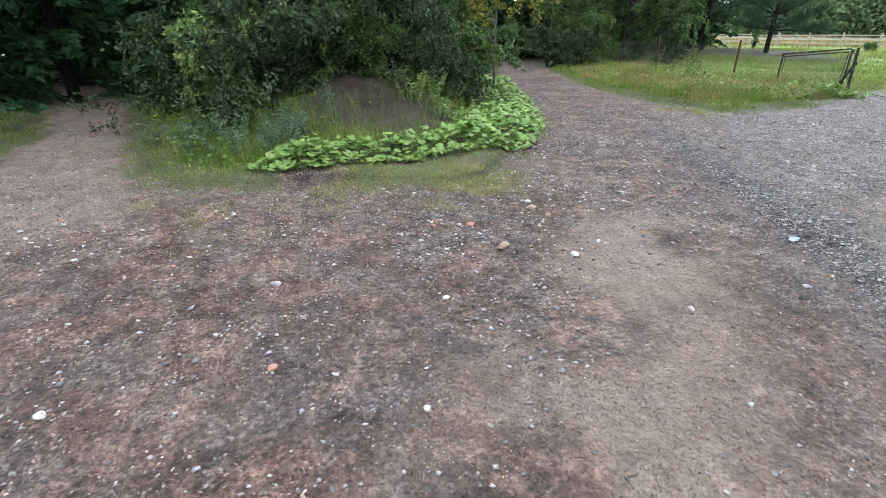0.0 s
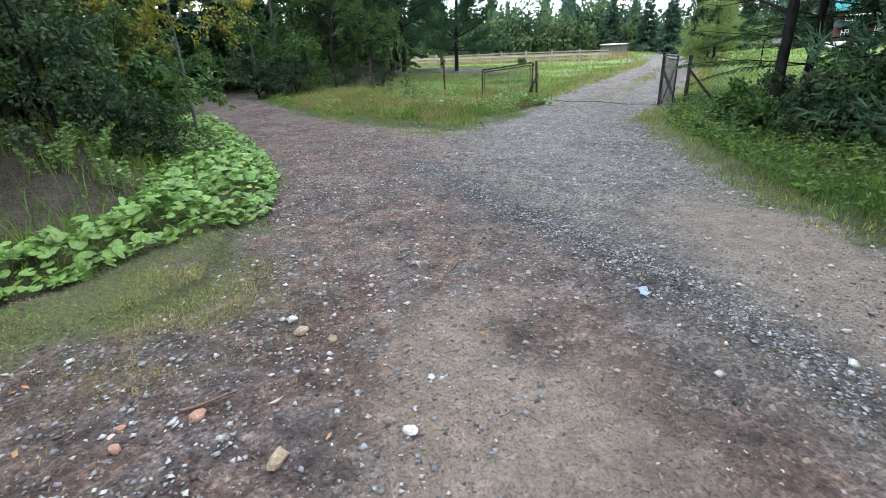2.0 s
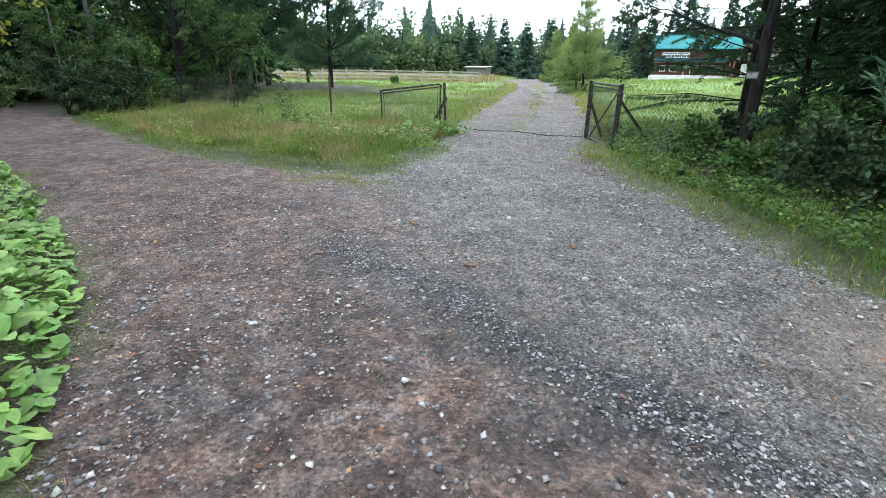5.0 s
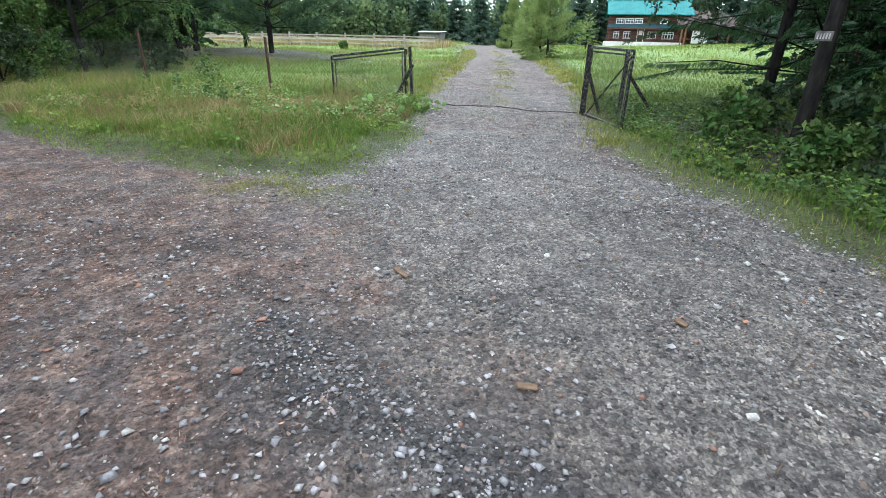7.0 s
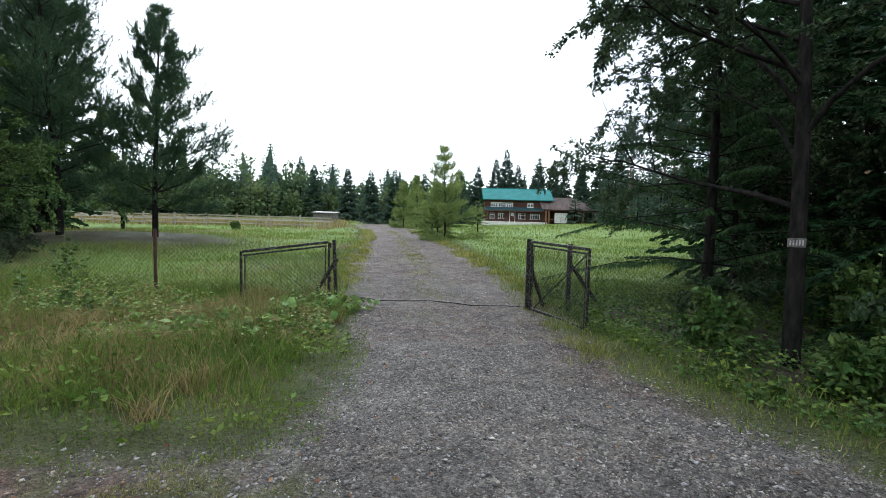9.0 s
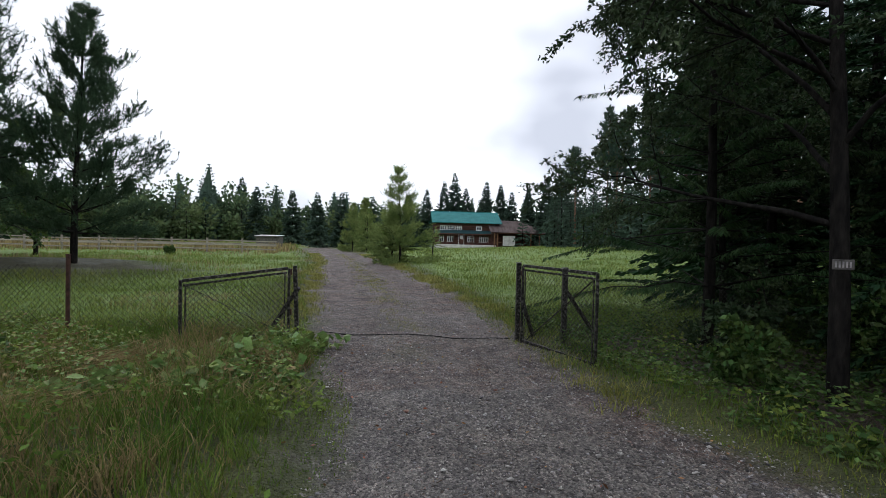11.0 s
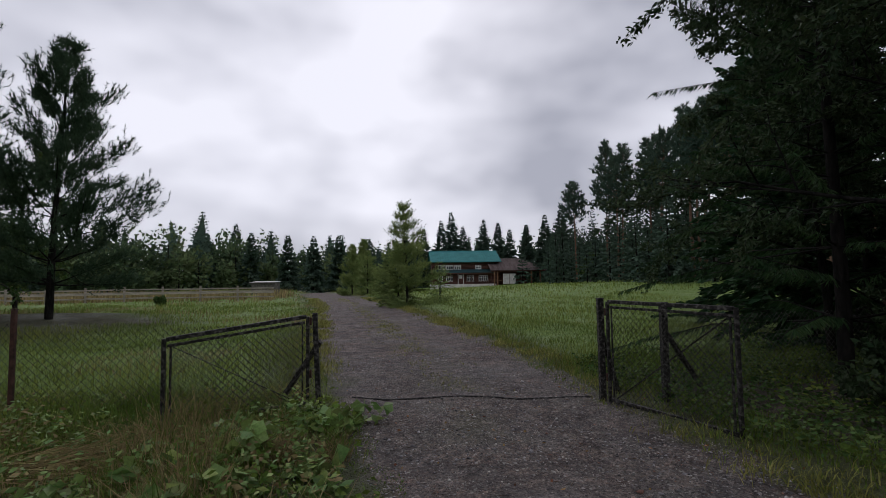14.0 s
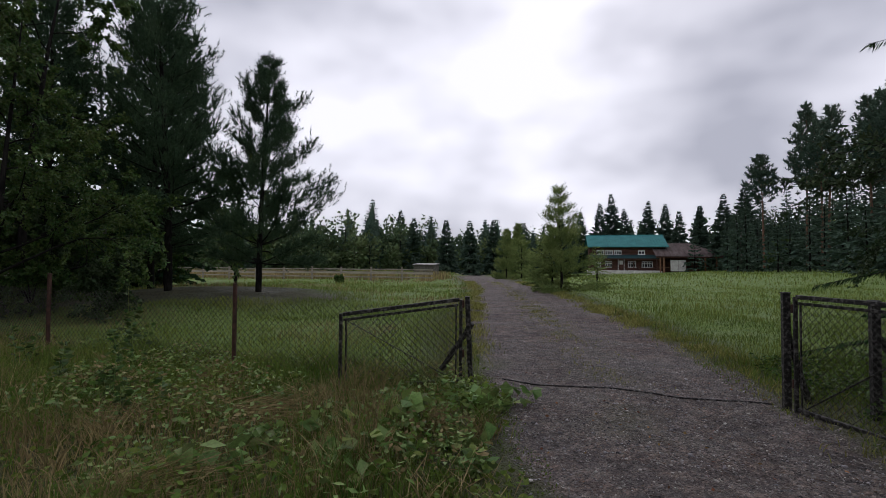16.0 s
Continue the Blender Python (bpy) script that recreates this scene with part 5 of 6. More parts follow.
def far_woods():
    rng = np.random.default_rng(77)
    dark, light, stems = Heap(), Heap(), Heap()
    rows = []
    for (ax, ay), (bx, by) in zip(TREELINE, TREELINE[1:]):
        L = math.hypot(bx - ax, by - ay)
        nx, ny = -(by - ay) / L, (bx - ax) / L
        for row in range(5):
            for k in range(int(L / (2.3 if row == 0 else 3.1))):
                u, off = (k + rng.random()) / (L / (2.3 if row == 0 else 3.1)), row * 3.2 + rng.uniform(-1.2, 1.2)
                h = (rng.uniform(2.5, 6.0) if row == 0 else rng.uniform(5.5, 9.5)) * (1.0 + 0.12 * row) + (3.0 if rng.random() < 0.1 else 0)
                rows.append((ax + (bx - ax) * u + nx * off, ay + (by - ay) * u + ny * off, h, rng.random() < (0.85 if row == 0 else 0.6 if row == 1 else 0.4)))
    # unseen ring of trees behind the camera, added to hold back skylight
    for k in range(60):
        a = rng.uniform(3.4, 6.0)
        rows.append((10 + 60 * math.cos(a), -22 + 42 * math.sin(a) - 6, rng.uniform(11, 16), rng.random() < 0.3))
    for x, y, h, leafy in rows:
        z = float(height(x, y)) - 0.2
        line = trunk_line(rng, h, rng.normal(0, 0.02 * h, 2)) + [x, y, z]
        if leafy:
            m = 340
            c = np.array([x, y, z + h * 0.45])
            d = unit(rng.normal(size=(m, 3)))
            lump = 0.75 + 0.25 * np.sin(d[:, :1] * 5 + x) * np.cos(d[:, 2:] * 6 + y) + rng.uniform(-0.35, 0.1, (m, 1))
            p = c + d * [h * 0.3, h * 0.3, h * 0.52] * lump
            light.add(*leaf_cards(rng, p, d + rng.normal(0, 0.7, (m, 3)), rng.uniform(0.5, 1.0, m), rng.uniform(0.35, 0.7, m)))
        else:
            solid_core(rng, dark, line, h * 0.9, rng.uniform(0.16, 0.26) * h)
            spruce_cards(rng, line, h, 0.0, h * rng.uniform(0.24, 0.34) + 0.4, 0.24, 1.05, 0.45, dark, None, 0.1, 0.6, 0.66)
        stems.add(*tube(line[[0, 3, 5]], np.array([0.16, 0.11, 0.07]), 4))
    for heap, mat, nm in ((dark, M_far_haze, "far_conifers"), (light, M_far_light_haze, "far_leafy_trees"), (stems, M_bark, "far_trunks")):
        tagged(heap.link(nm, mat), "distant mixed forest beyond the field and unseen behind the camera", "forest", kind="stuff")


far_woods()
SPIRES = [(25.5, 90, 12), (27.5, 84, 13), (26, 92, 12), (29.5, 80, 14), (24, 98, 12), (9, 101, 15), (12, 103, 17), (15, 106, 14), (19, 104, 15), (22, 101, 14), (-13, 68, 8.5), (-10, 74, 9.5), (-20, 82, 10), (-35, 100, 14), (-6, 90, 10), (1, 96, 12), (-27, 84, 10.5), (5, 99, 13)]
for k, (x, y, h) in enumerate(SPIRES):
    spruce(380 + k, x, y, h, 0.02, 0.2 * h + 0.3, "pointed spruce rising above the far woods", 2.2, 0.75, 0.34, 0.1, M_far_haze, step=0.36)

# tall pines along the field's right side, also in the haze-tinted greens
TALL = [(30, 58, 17), (33, 63, 20), (32, 66, 21.5), (28.5, 70, 16), (35, 55, 19), (31, 49, 18), (34, 46, 19), (30, 41, 18), (28, 36, 17), (33, 38, 19), (27, 31, 17), (31, 29, 18), (25, 26, 16), (30, 22, 17), (36, 60, 20), (38, 50, 20), (23, 18, 15), (27, 15, 16)]
for k, (x, y, h) in enumerate(TALL):
    pine(300 + k, x, y, h, 0.48 if k % 3 else 0.6, 3.1, "tall Scots pine with a bare trunk at the field's edge", 0.5, 0.16, M_far_haze, M_bark_pine, needle=0.5, wide=0.13, kmax=8, dead=5)
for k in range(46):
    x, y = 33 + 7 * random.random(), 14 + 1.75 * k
    spruce(560 + k, x + (60 - y) * 0.03, y, 9 + 5 * random.random(), 0.02, 2.6, "dark spruce in the woods beyond the field", 0.5, 0.8, 0.34, 0.1, M_far_haze, step=0.5)
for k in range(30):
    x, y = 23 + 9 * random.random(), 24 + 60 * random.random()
    spruce(340 + k, x + (60 - y) * 0.03, y, 5 + 5 * random.random(), 0.02, 1.8, "dark undergrowth spruce below tall pines", 0.4, 0.7, 0.28, 0.1, M_far_haze, step=0.5)


# ---- grass, weeds and butterbur ----
BUTTER = [(-7.2, -6.75), (-5.0, -7.2), (-3.3, -7.9), (-1.3, -8.85), (0.32, -9.75), (1.5, -10.75), (1.8, -11.45), (1.8, -12.2), (1.8, -12.9), (1.95, -13.7), (1.65, -14.5), (1.0, -14.2), (1.1, -13.2), (0.95, -12.2), (0.3, -11.5), (-1.0, -10.6), (-2.6, -9.8), (-4.5, -8.9), (-6.5, -8.0)]


def blades(rng, x, y, h, w, lean=0.35):
    """Bent blades: five corners and three triangles each."""
    n = len(x)
    z = height(x, y) - 0.01
    a = rng.uniform(0, 6.283, n)
    side = np.stack([np.cos(a), np.sin(a), 0 * a], 1) * (w / 2)[:, None]
    b = rng.uniform(0, 6.283, n)
    bend = np.stack([np.cos(b), np.sin(b), 0 * b], 1) * (h * lean * rng.uniform(0.3, 1.3, n))[:, None]
    p = np.stack([x, y, z], 1)
    up = np.stack([0 * h, 0 * h, h], 1)
    mid = p + up * 0.58 + bend * 0.35
    v = np.stack([p - side, p + side, mid + side * 0.8, mid - side * 0.8, p + up * 0.98 + bend], 1).reshape(-1, 3)
    k = np.arange(n)[:, None] * 5
    return v, np.concatenate([k + [0, 1, 2], k + [0, 2, 3], k + [3, 2, 4]])


def sow(rng, n, x0, x1, y0, y1, keep):
    x, y = rng.uniform(x0, x1, n), rng.uniform(y0, y1, n)
    k = keep(x, y)
    return x[k], y[k]


def grass():
    rng = np.random.default_rng(5)
    green, dry, field, moss = Heap(), Heap(), Heap(), Heap()

    def clump(x, y, size, seed, lo):
        return value_noise(x, y, size, seed) + rng.uniform(-0.25, 0.25, len(x)) > lo

    # lawn in front of the fence: tall, half of it dry
    x, y = sow(rng, 100000, -12.5, 0.7, -6.2, 0.6, lambda x, y: inside(LAWN, x, y) > -0.08 + 0.3 * (value_noise(x, y, 0.4, 31) - 0.4))
    d = inside(LAWN, x, y)
    h = (0.04 + 0.2 * smooth01(0.2, 1.6, d)) * rng.uniform(0.4, 1.4, len(x)) * (0.35 + 1.2 * value_noise(x, y, 0.6, 32))
    is_dry = (value_noise(x, y, 1.6, 33) + rng.uniform(-0.35, 0.35, len(x)) > 0.74) & (d > 0.5)
    green.add(*blades(rng, x[~is_dry], y[~is_dry], h[~is_dry], rng.uniform(0.006, 0.013, (~is_dry).sum())))
    dry.add(*blades(rng, x[is_dry], y[is_dry], h[is_dry] * rng.uniform(0.7, 1.4, is_dry.sum()), rng.uniform(0.004, 0.009, is_dry.sum()), 0.6))
    # broad herbs between the blades
    herbs = Heap()
    for n, x0, x1, y0, y1, poly, lo, hi in ((14000, -11, 0.6, -6, 0.4, LAWN, 0.15, 9), (12000, 2.6, 10, -12, 2.0, VERGE, 0.4, 5), (7000, -6, 2.9, -17, -7, ISLAND, 0.3, 2.8)):
        hx, hy = sow(rng, n, x0, x1, y0, y1, lambda x, y: (inside(poly, x, y) > lo) & (inside(poly, x, y) < hi) & (value_noise(x, y, 0.7, 43) > 0.42))
        m = len(hx)
        a = rng.uniform(0, 6.3, m)
        top = rng.uniform(0.03, 0.22, m) * (0.4 + 1.2 * value_noise(hx, hy, 0.9, 44))
        p = np.stack([hx, hy, height(hx, hy) + top], 1)
        herbs.add(*leaf_cards(rng, p, np.stack([np.cos(a), np.sin(a), rng.uniform(-0.3, 0.5, m)], 1), rng.uniform(0.03, 0.09, m), rng.uniform(0.02, 0.05, m), 0.15))
    tagged(herbs.link("meadow_herbs", M_grass), "low broad-leaved herbs among the grass", "herbs", kind="stuff")
    shade = Heap()
    hx, hy = sow(rng, 60000, 3.0, 11, -10, 2.5, lambda x, y: (inside(VERGE, x, y) > 0.45) & (inside(VERGE, x, y) < 5) & (value_noise(x, y, 0.8, 48) > 0.3))
    m = len(hx)
    a = rng.uniform(0, 6.3, m)
    p = np.stack([hx, hy, height(hx, hy) + rng.uniform(0.02, 0.24, m) * (0.3 + 1.2 * value_noise(hx, hy, 0.7, 49))], 1)
    shade.add(*leaf_cards(rng, p, np.stack([np.cos(a), np.sin(a), rng.uniform(-0.4, 0.4, m)], 1), rng.uniform(0.03, 0.08, m), rng.uniform(0.02, 0.045, m), 0.15))
    tagged(shade.link("thicket_herbs", M_leaf), "dark low herbs and brambles under the thicket", "herbs", kind="stuff")
    # withered brownish herbs and fine leaves beside the gate
    rng_h = np.random.default_rng(77)
    for nm, mat, lo, n in (("withered_herbs", M_dry, 0.5, 5000), ("gate_herbs", M_weed, 0.4, 9000)):
        heap = Heap()
        hx, hy = sow(rng_h, n, -6.5, 0.6, -3.6, 0.4, lambda x, y: (inside(LAWN, x, y) > 0.45) & (value_noise(x, y, 0.8, 51 + len(nm)) > lo))
        m = len(hx)
        a = rng_h.uniform(0, 6.3, m)
        top = rng_h.uniform(0.05, 0.3, m) * (0.4 + 1.1 * value_noise(hx, hy, 0.6, 53))
        p = np.stack([hx, hy, height(hx, hy) + top], 1)
        heap.add(*leaf_cards(rng_h, p, np.stack([np.cos(a), np.sin(a), rng_h.uniform(-0.5, 0.5, m)], 1), rng_h.uniform(0.03, 0.085, m), rng_h.uniform(0.015, 0.04, m), 0.15))
        tagged(heap.link(nm, mat), "withered straw-brown herbs among the grass" if mat is M_dry else "fresh small-leaved herbs in tufts by the gate", "herbs", kind="stuff")
    # tussocks that break up the sward
    for k in range(240):
        cx, cy = rng_h.uniform(-9, 0.3), rng_h.uniform(-5.2, 0.3)
        if float(inside(LAWN, cx, cy)) < 0.35:
            continue
        n = int(rng_h.uniform(50, 130))
        px, py = cx + rng_h.normal(0, 0.07, n), cy + rng_h.normal(0, 0.07, n)
        heap, tall = (green, 0.22) if rng_h.random() < 0.75 else (dry, 0.26)
        heap.add(*blades(rng_h, px, py, rng_h.uniform(0.4, 1.2, n) * tall, rng_h.uniform(0.005, 0.01, n), 0.9))
    # verge by the willow and along the drive
    x, y = sow(rng, 70000, 2.0, 11, -12.5, 2.5, lambda x, y: (inside(VERGE, x, y) > -0.05 + 0.35 * (value_noise(x, y, 0.4, 34) - 0.4)) & (inside(VERGE, x, y) < np.where(y > -6, 0.75, 1.4) + 0.5 * value_noise(x, y, 0.5, 46) + 3 * (y > 0.6)))
    h = (0.05 + 0.16 * smooth01(0.1, 1.3, inside(VERGE, x, y))) * rng.uniform(0.5, 1.5, len(x)) * (0.6 + 0.8 * value_noise(x, y, 0.5, 35))
    is_dry = (inside(VERGE, x, y) < 0.45) & (rng.random(len(x)) < 0.5)
    green.add(*blades(rng, x[~is_dry], y[~is_dry], h[~is_dry], rng.uniform(0.007, 0.014, (~is_dry).sum()), 0.5))
    moss.add(*blades(rng, x[is_dry], y[is_dry], h[is_dry], rng.uniform(0.005, 0.01, is_dry.sum()), 0.6))
    # forest island's rim and the banks of the sandy track
    x, y = sow(rng, 100000, -9, 3.1, -18.8, -6.2, lambda x, y: np.maximum(inside(ISLAND, x, y), inside(SOUTH, x, y)) > -0.05 + 0.3 * (value_noise(x, y, 0.35, 36) - 0.4))
    d = np.maximum(inside(ISLAND, x, y), inside(SOUTH, x, y))
    keep = (d < 2.6) & ((inside(BUTTER, x, y) < 0) | (rng.random(len(x)) < 0.15)) & ((((x + 0.4) / 1.4) ** 2 + ((y + 12.3) / 1.6) ** 2 > 0.7) | (rng.random(len(x)) < 0.15))
    strip = (x > 1.6) & (y < -11.1) & (d < 1.15)
    keep &= ~strip | ((value_noise(x, y, 0.4, 47) + rng.uniform(-0.2, 0.2, len(x)) > 0.42) & (rng.random(len(x)) < 0.95))
    x, y, d = x[keep], y[keep], d[keep]
    h = (0.04 + 0.18 * smooth01(0.3, 1.4, d)) * rng.uniform(0.5, 1.4, len(x)) * (0.6 + 0.8 * value_noise(x, y, 0.6, 37))
    strip = (x > 1.6) & (y < -11.1) & (d < 1.15)
    h = np.where(strip, h * 0.4, h)
    low = ((d < 0.7) & (rng.random(len(x)) < 0.55)) | (strip & (rng.random(len(x)) < 0.8))
    green.add(*blades(rng, x[~low], y[~low], h[~low], rng.uniform(0.007, 0.014, (~low).sum()), 0.5))
    moss.add(*blades(rng, x[low], y[low], h[low] * 0.7, rng.uniform(0.005, 0.009, low.sum()), 0.7))
    # yellowish moss and short turf on the gravel
    for cx, cy, rx, ry, n in ((2.5, -12.1, 0.7, 0.75, 12000), (2.3, -13.6, 0.6, 0.9, 6000), (2.9, -14.6, 0.9, 0.7, 3500), (3.2, -12.5, 0.5, 0.6, 3000), (-0.2, -5.95, 0.9, 0.4, 8000), (2.3, -15.4, 0.8, 0.5, 3500)):
        x, y = cx + rng.normal(0, rx * 0.55, n), cy + rng.normal(0, ry * 0.55, n)
        k = value_noise(x, y, 0.25, 38) + rng.uniform(-0.15, 0.15, n) > 0.5
        x, y = x[k], y[k]
        moss.add(*blades(rng, x, y, rng.uniform(0.012, 0.045, len(x)), rng.uniform(0.002, 0.005, len(x)), 0.7))
    # between the ruts of the drive and along its edges
    t = np.concatenate([rng.uniform(-3.2, 12, 24000), rng.uniform(8, 34, 16000)])
    px, py = np.array([p[0] for p in DRIVE]), np.array([p[1] for p in DRIVE])
    side = rng.choice([0.0, -1.9, 1.9], len(t), p=[0.1, 0.42, 0.48])
    x = np.interp(t, py, px) + side + rng.normal(0, 0.17, len(t)) * np.where(side == 0, 1.8, 1.0) + np.sign(side) * rng.uniform(0, 0.45, len(t))
    k = value_noise(x, t, 0.45, 39) + rng.uniform(-0.2, 0.2, len(t)) > 0.5
    k &= (side != 0) | (t > 0.5)
    x, y = x[k], t[k]
    moss.add(*blades(rng, x, y, rng.uniform(0.02, 0.07, len(x)) * (1 + (np.abs(x - np.interp(y, py, px)) > 1)), rng.uniform(0.006, 0.012, len(x)) * (1 + y.clip(0) / 10), 0.8))
    # the field, in widening blades
    for n, x0, x1, y0, y1, w in ((46000, -13, 9, 0.3, 9, 0.011), (36000, -22, 16, 9, 26, 0.018), (24000, -36, 26, 26, 82, 0.04)):
        x, y = sow(rng, n, x0, x1, y0, y1, lambda x, y: (green_depth(x, y) > 0.25) & (line_distance([(-10.3, 9.6), (-13.5, 8.4), (-16, 4)], x, y) > 1.5 + 2.5 * value_noise(x, y, 1.2, 45)))
        h = rng.uniform(0.04, 0.14, len(x)) * (0.4 + 1.3 * value_noise(x, y, 2.0, 40)) * (1 + (y > 9) * 0.35 + (y > 26) * 0.5)
        rusty = (value_noise(x, y, 3.5, 41) + rng.uniform(-0.2, 0.2, len(x)) > 0.66) & (x < -3)
        field.add(*blades(rng, x[~rusty], y[~rusty], h[~rusty], w * rng.uniform(0.6, 1.3, (~rusty).sum()), 0.5))
        dry.add(*blades(rng, x[rusty], y[rusty], h[rusty], w * rng.uniform(0.5, 1.0, rusty.sum()), 0.5))
    # tall pale weeds behind the plank fence
    x, y = sow(rng, 7000, -40, -9.6, 31.4, 40, lambda x, y: value_noise(x, y, 1.5, 42) > 0.35)
    dry.add(*blades(rng, x, y, rng.uniform(0.4, 0.95, len(x)), rng.uniform(0.03, 0.07, len(x)), 0.25))
    for heap, mat, nm, lab in ((green, M_grass, "verge_grass", "uneven green grass on the verges"), (dry, M_dry, "dry_grass", "tall dry straw-coloured grass among green"), (field, M_field, "field_grass", "bright green meadow grass beyond the fence"), (moss, M_mossy, "mossy_turf", "short yellowish moss and turf on gravel")):
        tagged(heap.link(nm, mat), lab, "grass", kind="stuff")


grass()


def butterbur():
    """Big round leaves on stalks along the bank's foot."""
    rng = np.random.default_rng(9)
    outline = BUTTER
    forms = []
    for s in range(6):
        bm = bmesh.new()
        rim = []
        cup = rng.uniform(-0.05, 0.12)
        c = bm.verts.new((0, 0, 0))
        mids, outs = [], []
        for k in range(11):
            a = -2.75 + 5.5 * k / 10
            r = 0.5 * (1.0 + 0.1 * math.sin(3 * a + s) + rng.normal(0, 0.04))
            wav = 0.035 * math.sin(5 * a + s * 2)
            mids.append(bm.verts.new((0.58 * r * math.cos(a), 0.58 * r * math.sin(a), cup * 0.5 + 0.02)))
            outs.append(bm.verts.new((r * math.cos(a), r * math.sin(a), cup + wav - 0.07)))
        for k in range(10):
            bm.faces.new((c, mids[k], mids[k + 1]))
            bm.faces.new((mids[k], outs[k], outs[k + 1], mids[k + 1]))
        st = [bm.verts.new(p) for p in ((0.02, 0, 0), (-0.02, 0.02, 0), (0, -0.02, 0), (-0.25, 0.0, -1.5))]
        for a, b in ((0, 1), (1, 2), (2, 0)):
            bm.faces.new((st[a], st[b], st[3]))
        me = bpy.data.meshes.new("leaf")
        bm.to_mesh(me)
        bm.free()
        for p in me.polygons:
            p.use_smooth = True
        me.materials.append(M_butter)
        forms.append(me)
    shapes = []
    for me in forms:
        tri = []
        for f in me.polygons:
            q = list(f.vertices)
            tri += [q[:3]] if len(q) == 3 else [q[:3], [q[0], q[2], q[3]]]
        shapes.append((np.array([v.co for v in me.vertices]), np.array(tri)))
    x, y = sow(rng, 16000, -7.2, 2.0, -14.6, -6.7, lambda x, y: inside(outline, x, y) > 0)
    near = x > -1.4
    keep = near | (rng.random(len(x)) < 0.5)
    x, y = x[keep], y[keep]
    z = height(x, y)
    patch = empty("butterbur_patch", 1.2, -11.5, float(height(1.2, -11.5)))
    rest = Heap()
    order = np.argsort(-x)
    deep = np.minimum(1.0, inside(outline, x, y) / 0.4)
    for i, k in enumerate(order):
        depth = deep[k]
        size = rng.uniform(0.06, 0.145)
        up = 0.05 + (0.06 + 0.2 * rng.random()) * depth
        m = Matrix.Translation((x[k], y[k], z[k] + up)) @ Euler((rng.normal(0, 0.33), rng.normal(0.1, 0.33), rng.uniform(0, 6.3))).to_matrix().to_4x4() @ Matrix.Diagonal((size, size, size, 1))
        me = forms[i % 6]
        if i < 300:
            ob = new("leaf", me)
            ob.parent = patch
            ob.matrix_basis = Matrix.Translation((-patch.location.x, -patch.location.y, -patch.location.z)) @ m
        else:
            co, tri = shapes[i % 6]
            mm = np.array(m)
            rest.add(co @ mm[:3, :3].T + mm[:3, 3] - np.array(patch.location), tri)
    tagged(rest.link("leaf_mass", M_butter, patch), kind="stuff")
    tagged(patch, "dense patch of large round green butterbur leaves", "plant")


butterbur()


def weed(seed, x, y, h, mat, leaf, wide, n, label, name="weed_plant", spread=0.25):
    """An upright herb: a few thin stems set with pairs of broad leaves."""
    rng = np.random.default_rng(seed)
    stems, leafs = Heap(), Heap()
    for s in range(rng.integers(3, 6)):
        way = (rng.normal(0, spread), rng.normal(0, spread), 1)
        ln = bent_line(rng, (rng.normal(0, 0.07), rng.normal(0, 0.07), -0.04), way, h * rng.uniform(0.6, 1.0), 5, 0.05, 0.08)
        stems.add(*tube(ln[[0, 2, 5]], np.array([0.006, 0.004, 0.002]), 3))
        q = rng.uniform(0.2, 0.999, n)
        p = along(ln[None], np.zeros(n, int), q)
        a = rng.uniform(0, 6.3, n)
        d = np.stack([np.cos(a), np.sin(a), rng.uniform(-0.3, 0.5, n)], 1)
        leafs.add(*leaf_cards(rng, p, d, leaf * rng.uniform(0.6, 1.2, n), wide * rng.uniform(0.7, 1.2, n), 0.15))
    t = empty(name, x, y, float(height(x, y)))
    tagged(stems.link("stem", M_weed, t), kind="stuff")
    leafs.link("foliage", mat, t)
    return tagged(t, label, "plant")


rng_w = np.random.default_rng(31)
for k, (x, y, h) in enumerate([(-1.35, -1.3, 0.5), (-0.95, -1.55, 0.45), (-0.7, -0.55, 0.42), (-1.7, -1.75, 0.42), (-0.35, -0.9, 0.34), (-1.1, -2.2, 0.4), (-2.0, -2.4, 0.42), (-0.55, -1.9, 0.36), (-2.6, -1.5, 0.45), (-1.5, -0.75, 0.4), (-0.2, -2.6, 0.3), (-1.0, -0.2, 0.4)]):
    weed(400 + k, x, y, h * 0.7, M_weed, 0.1, 0.075, 14, "raspberry-like weed with broad pale green leaves by the gate")
for k, (x, y, h) in enumerate([(-0.83, -2.45, 0.34), (-1.25, -2.75, 0.36), (-0.45, -2.15, 0.26), (-1.0, -1.8, 0.4), (-0.55, -1.25, 0.42), (-1.55, -2.3, 0.34), (-1.9, -3.1, 0.3), (-0.3, -0.6, 0.4)]):
    weed(700 + k, x, y, h, M_weed, 0.15, 0.13, 9, "low weed with large lobed pale green leaves by the gate", spread=0.4)
straw = Heap()
rng_s = np.random.default_rng(88)
for cx, cy, turn, n in ((-1.7, -1.55, 2.9, 420), (-2.5, -1.9, 0.4, 300), (-1.1, -2.6, 2.2, 220), (-3.3, -2.4, 2.7, 300), (-0.5, -3.2, 1.9, 160), (-2.2, -3.4, 0.9, 220)):
    px, py = cx + rng_s.normal(0, 0.22, n), cy + rng_s.normal(0, 0.16, n)
    a = turn + rng_s.normal(0, 0.4, n)
    d = np.stack([np.cos(a), np.sin(a), rng_s.normal(0.05, 0.14, n)], 1)
    straw.add(*leaf_cards(rng_s, np.stack([px, py, height(px, py) + rng_s.uniform(0.03, 0.16, n)], 1), d, rng_s.uniform(0.25, 0.6, n), rng_s.uniform(0.004, 0.009, n), 0.3))
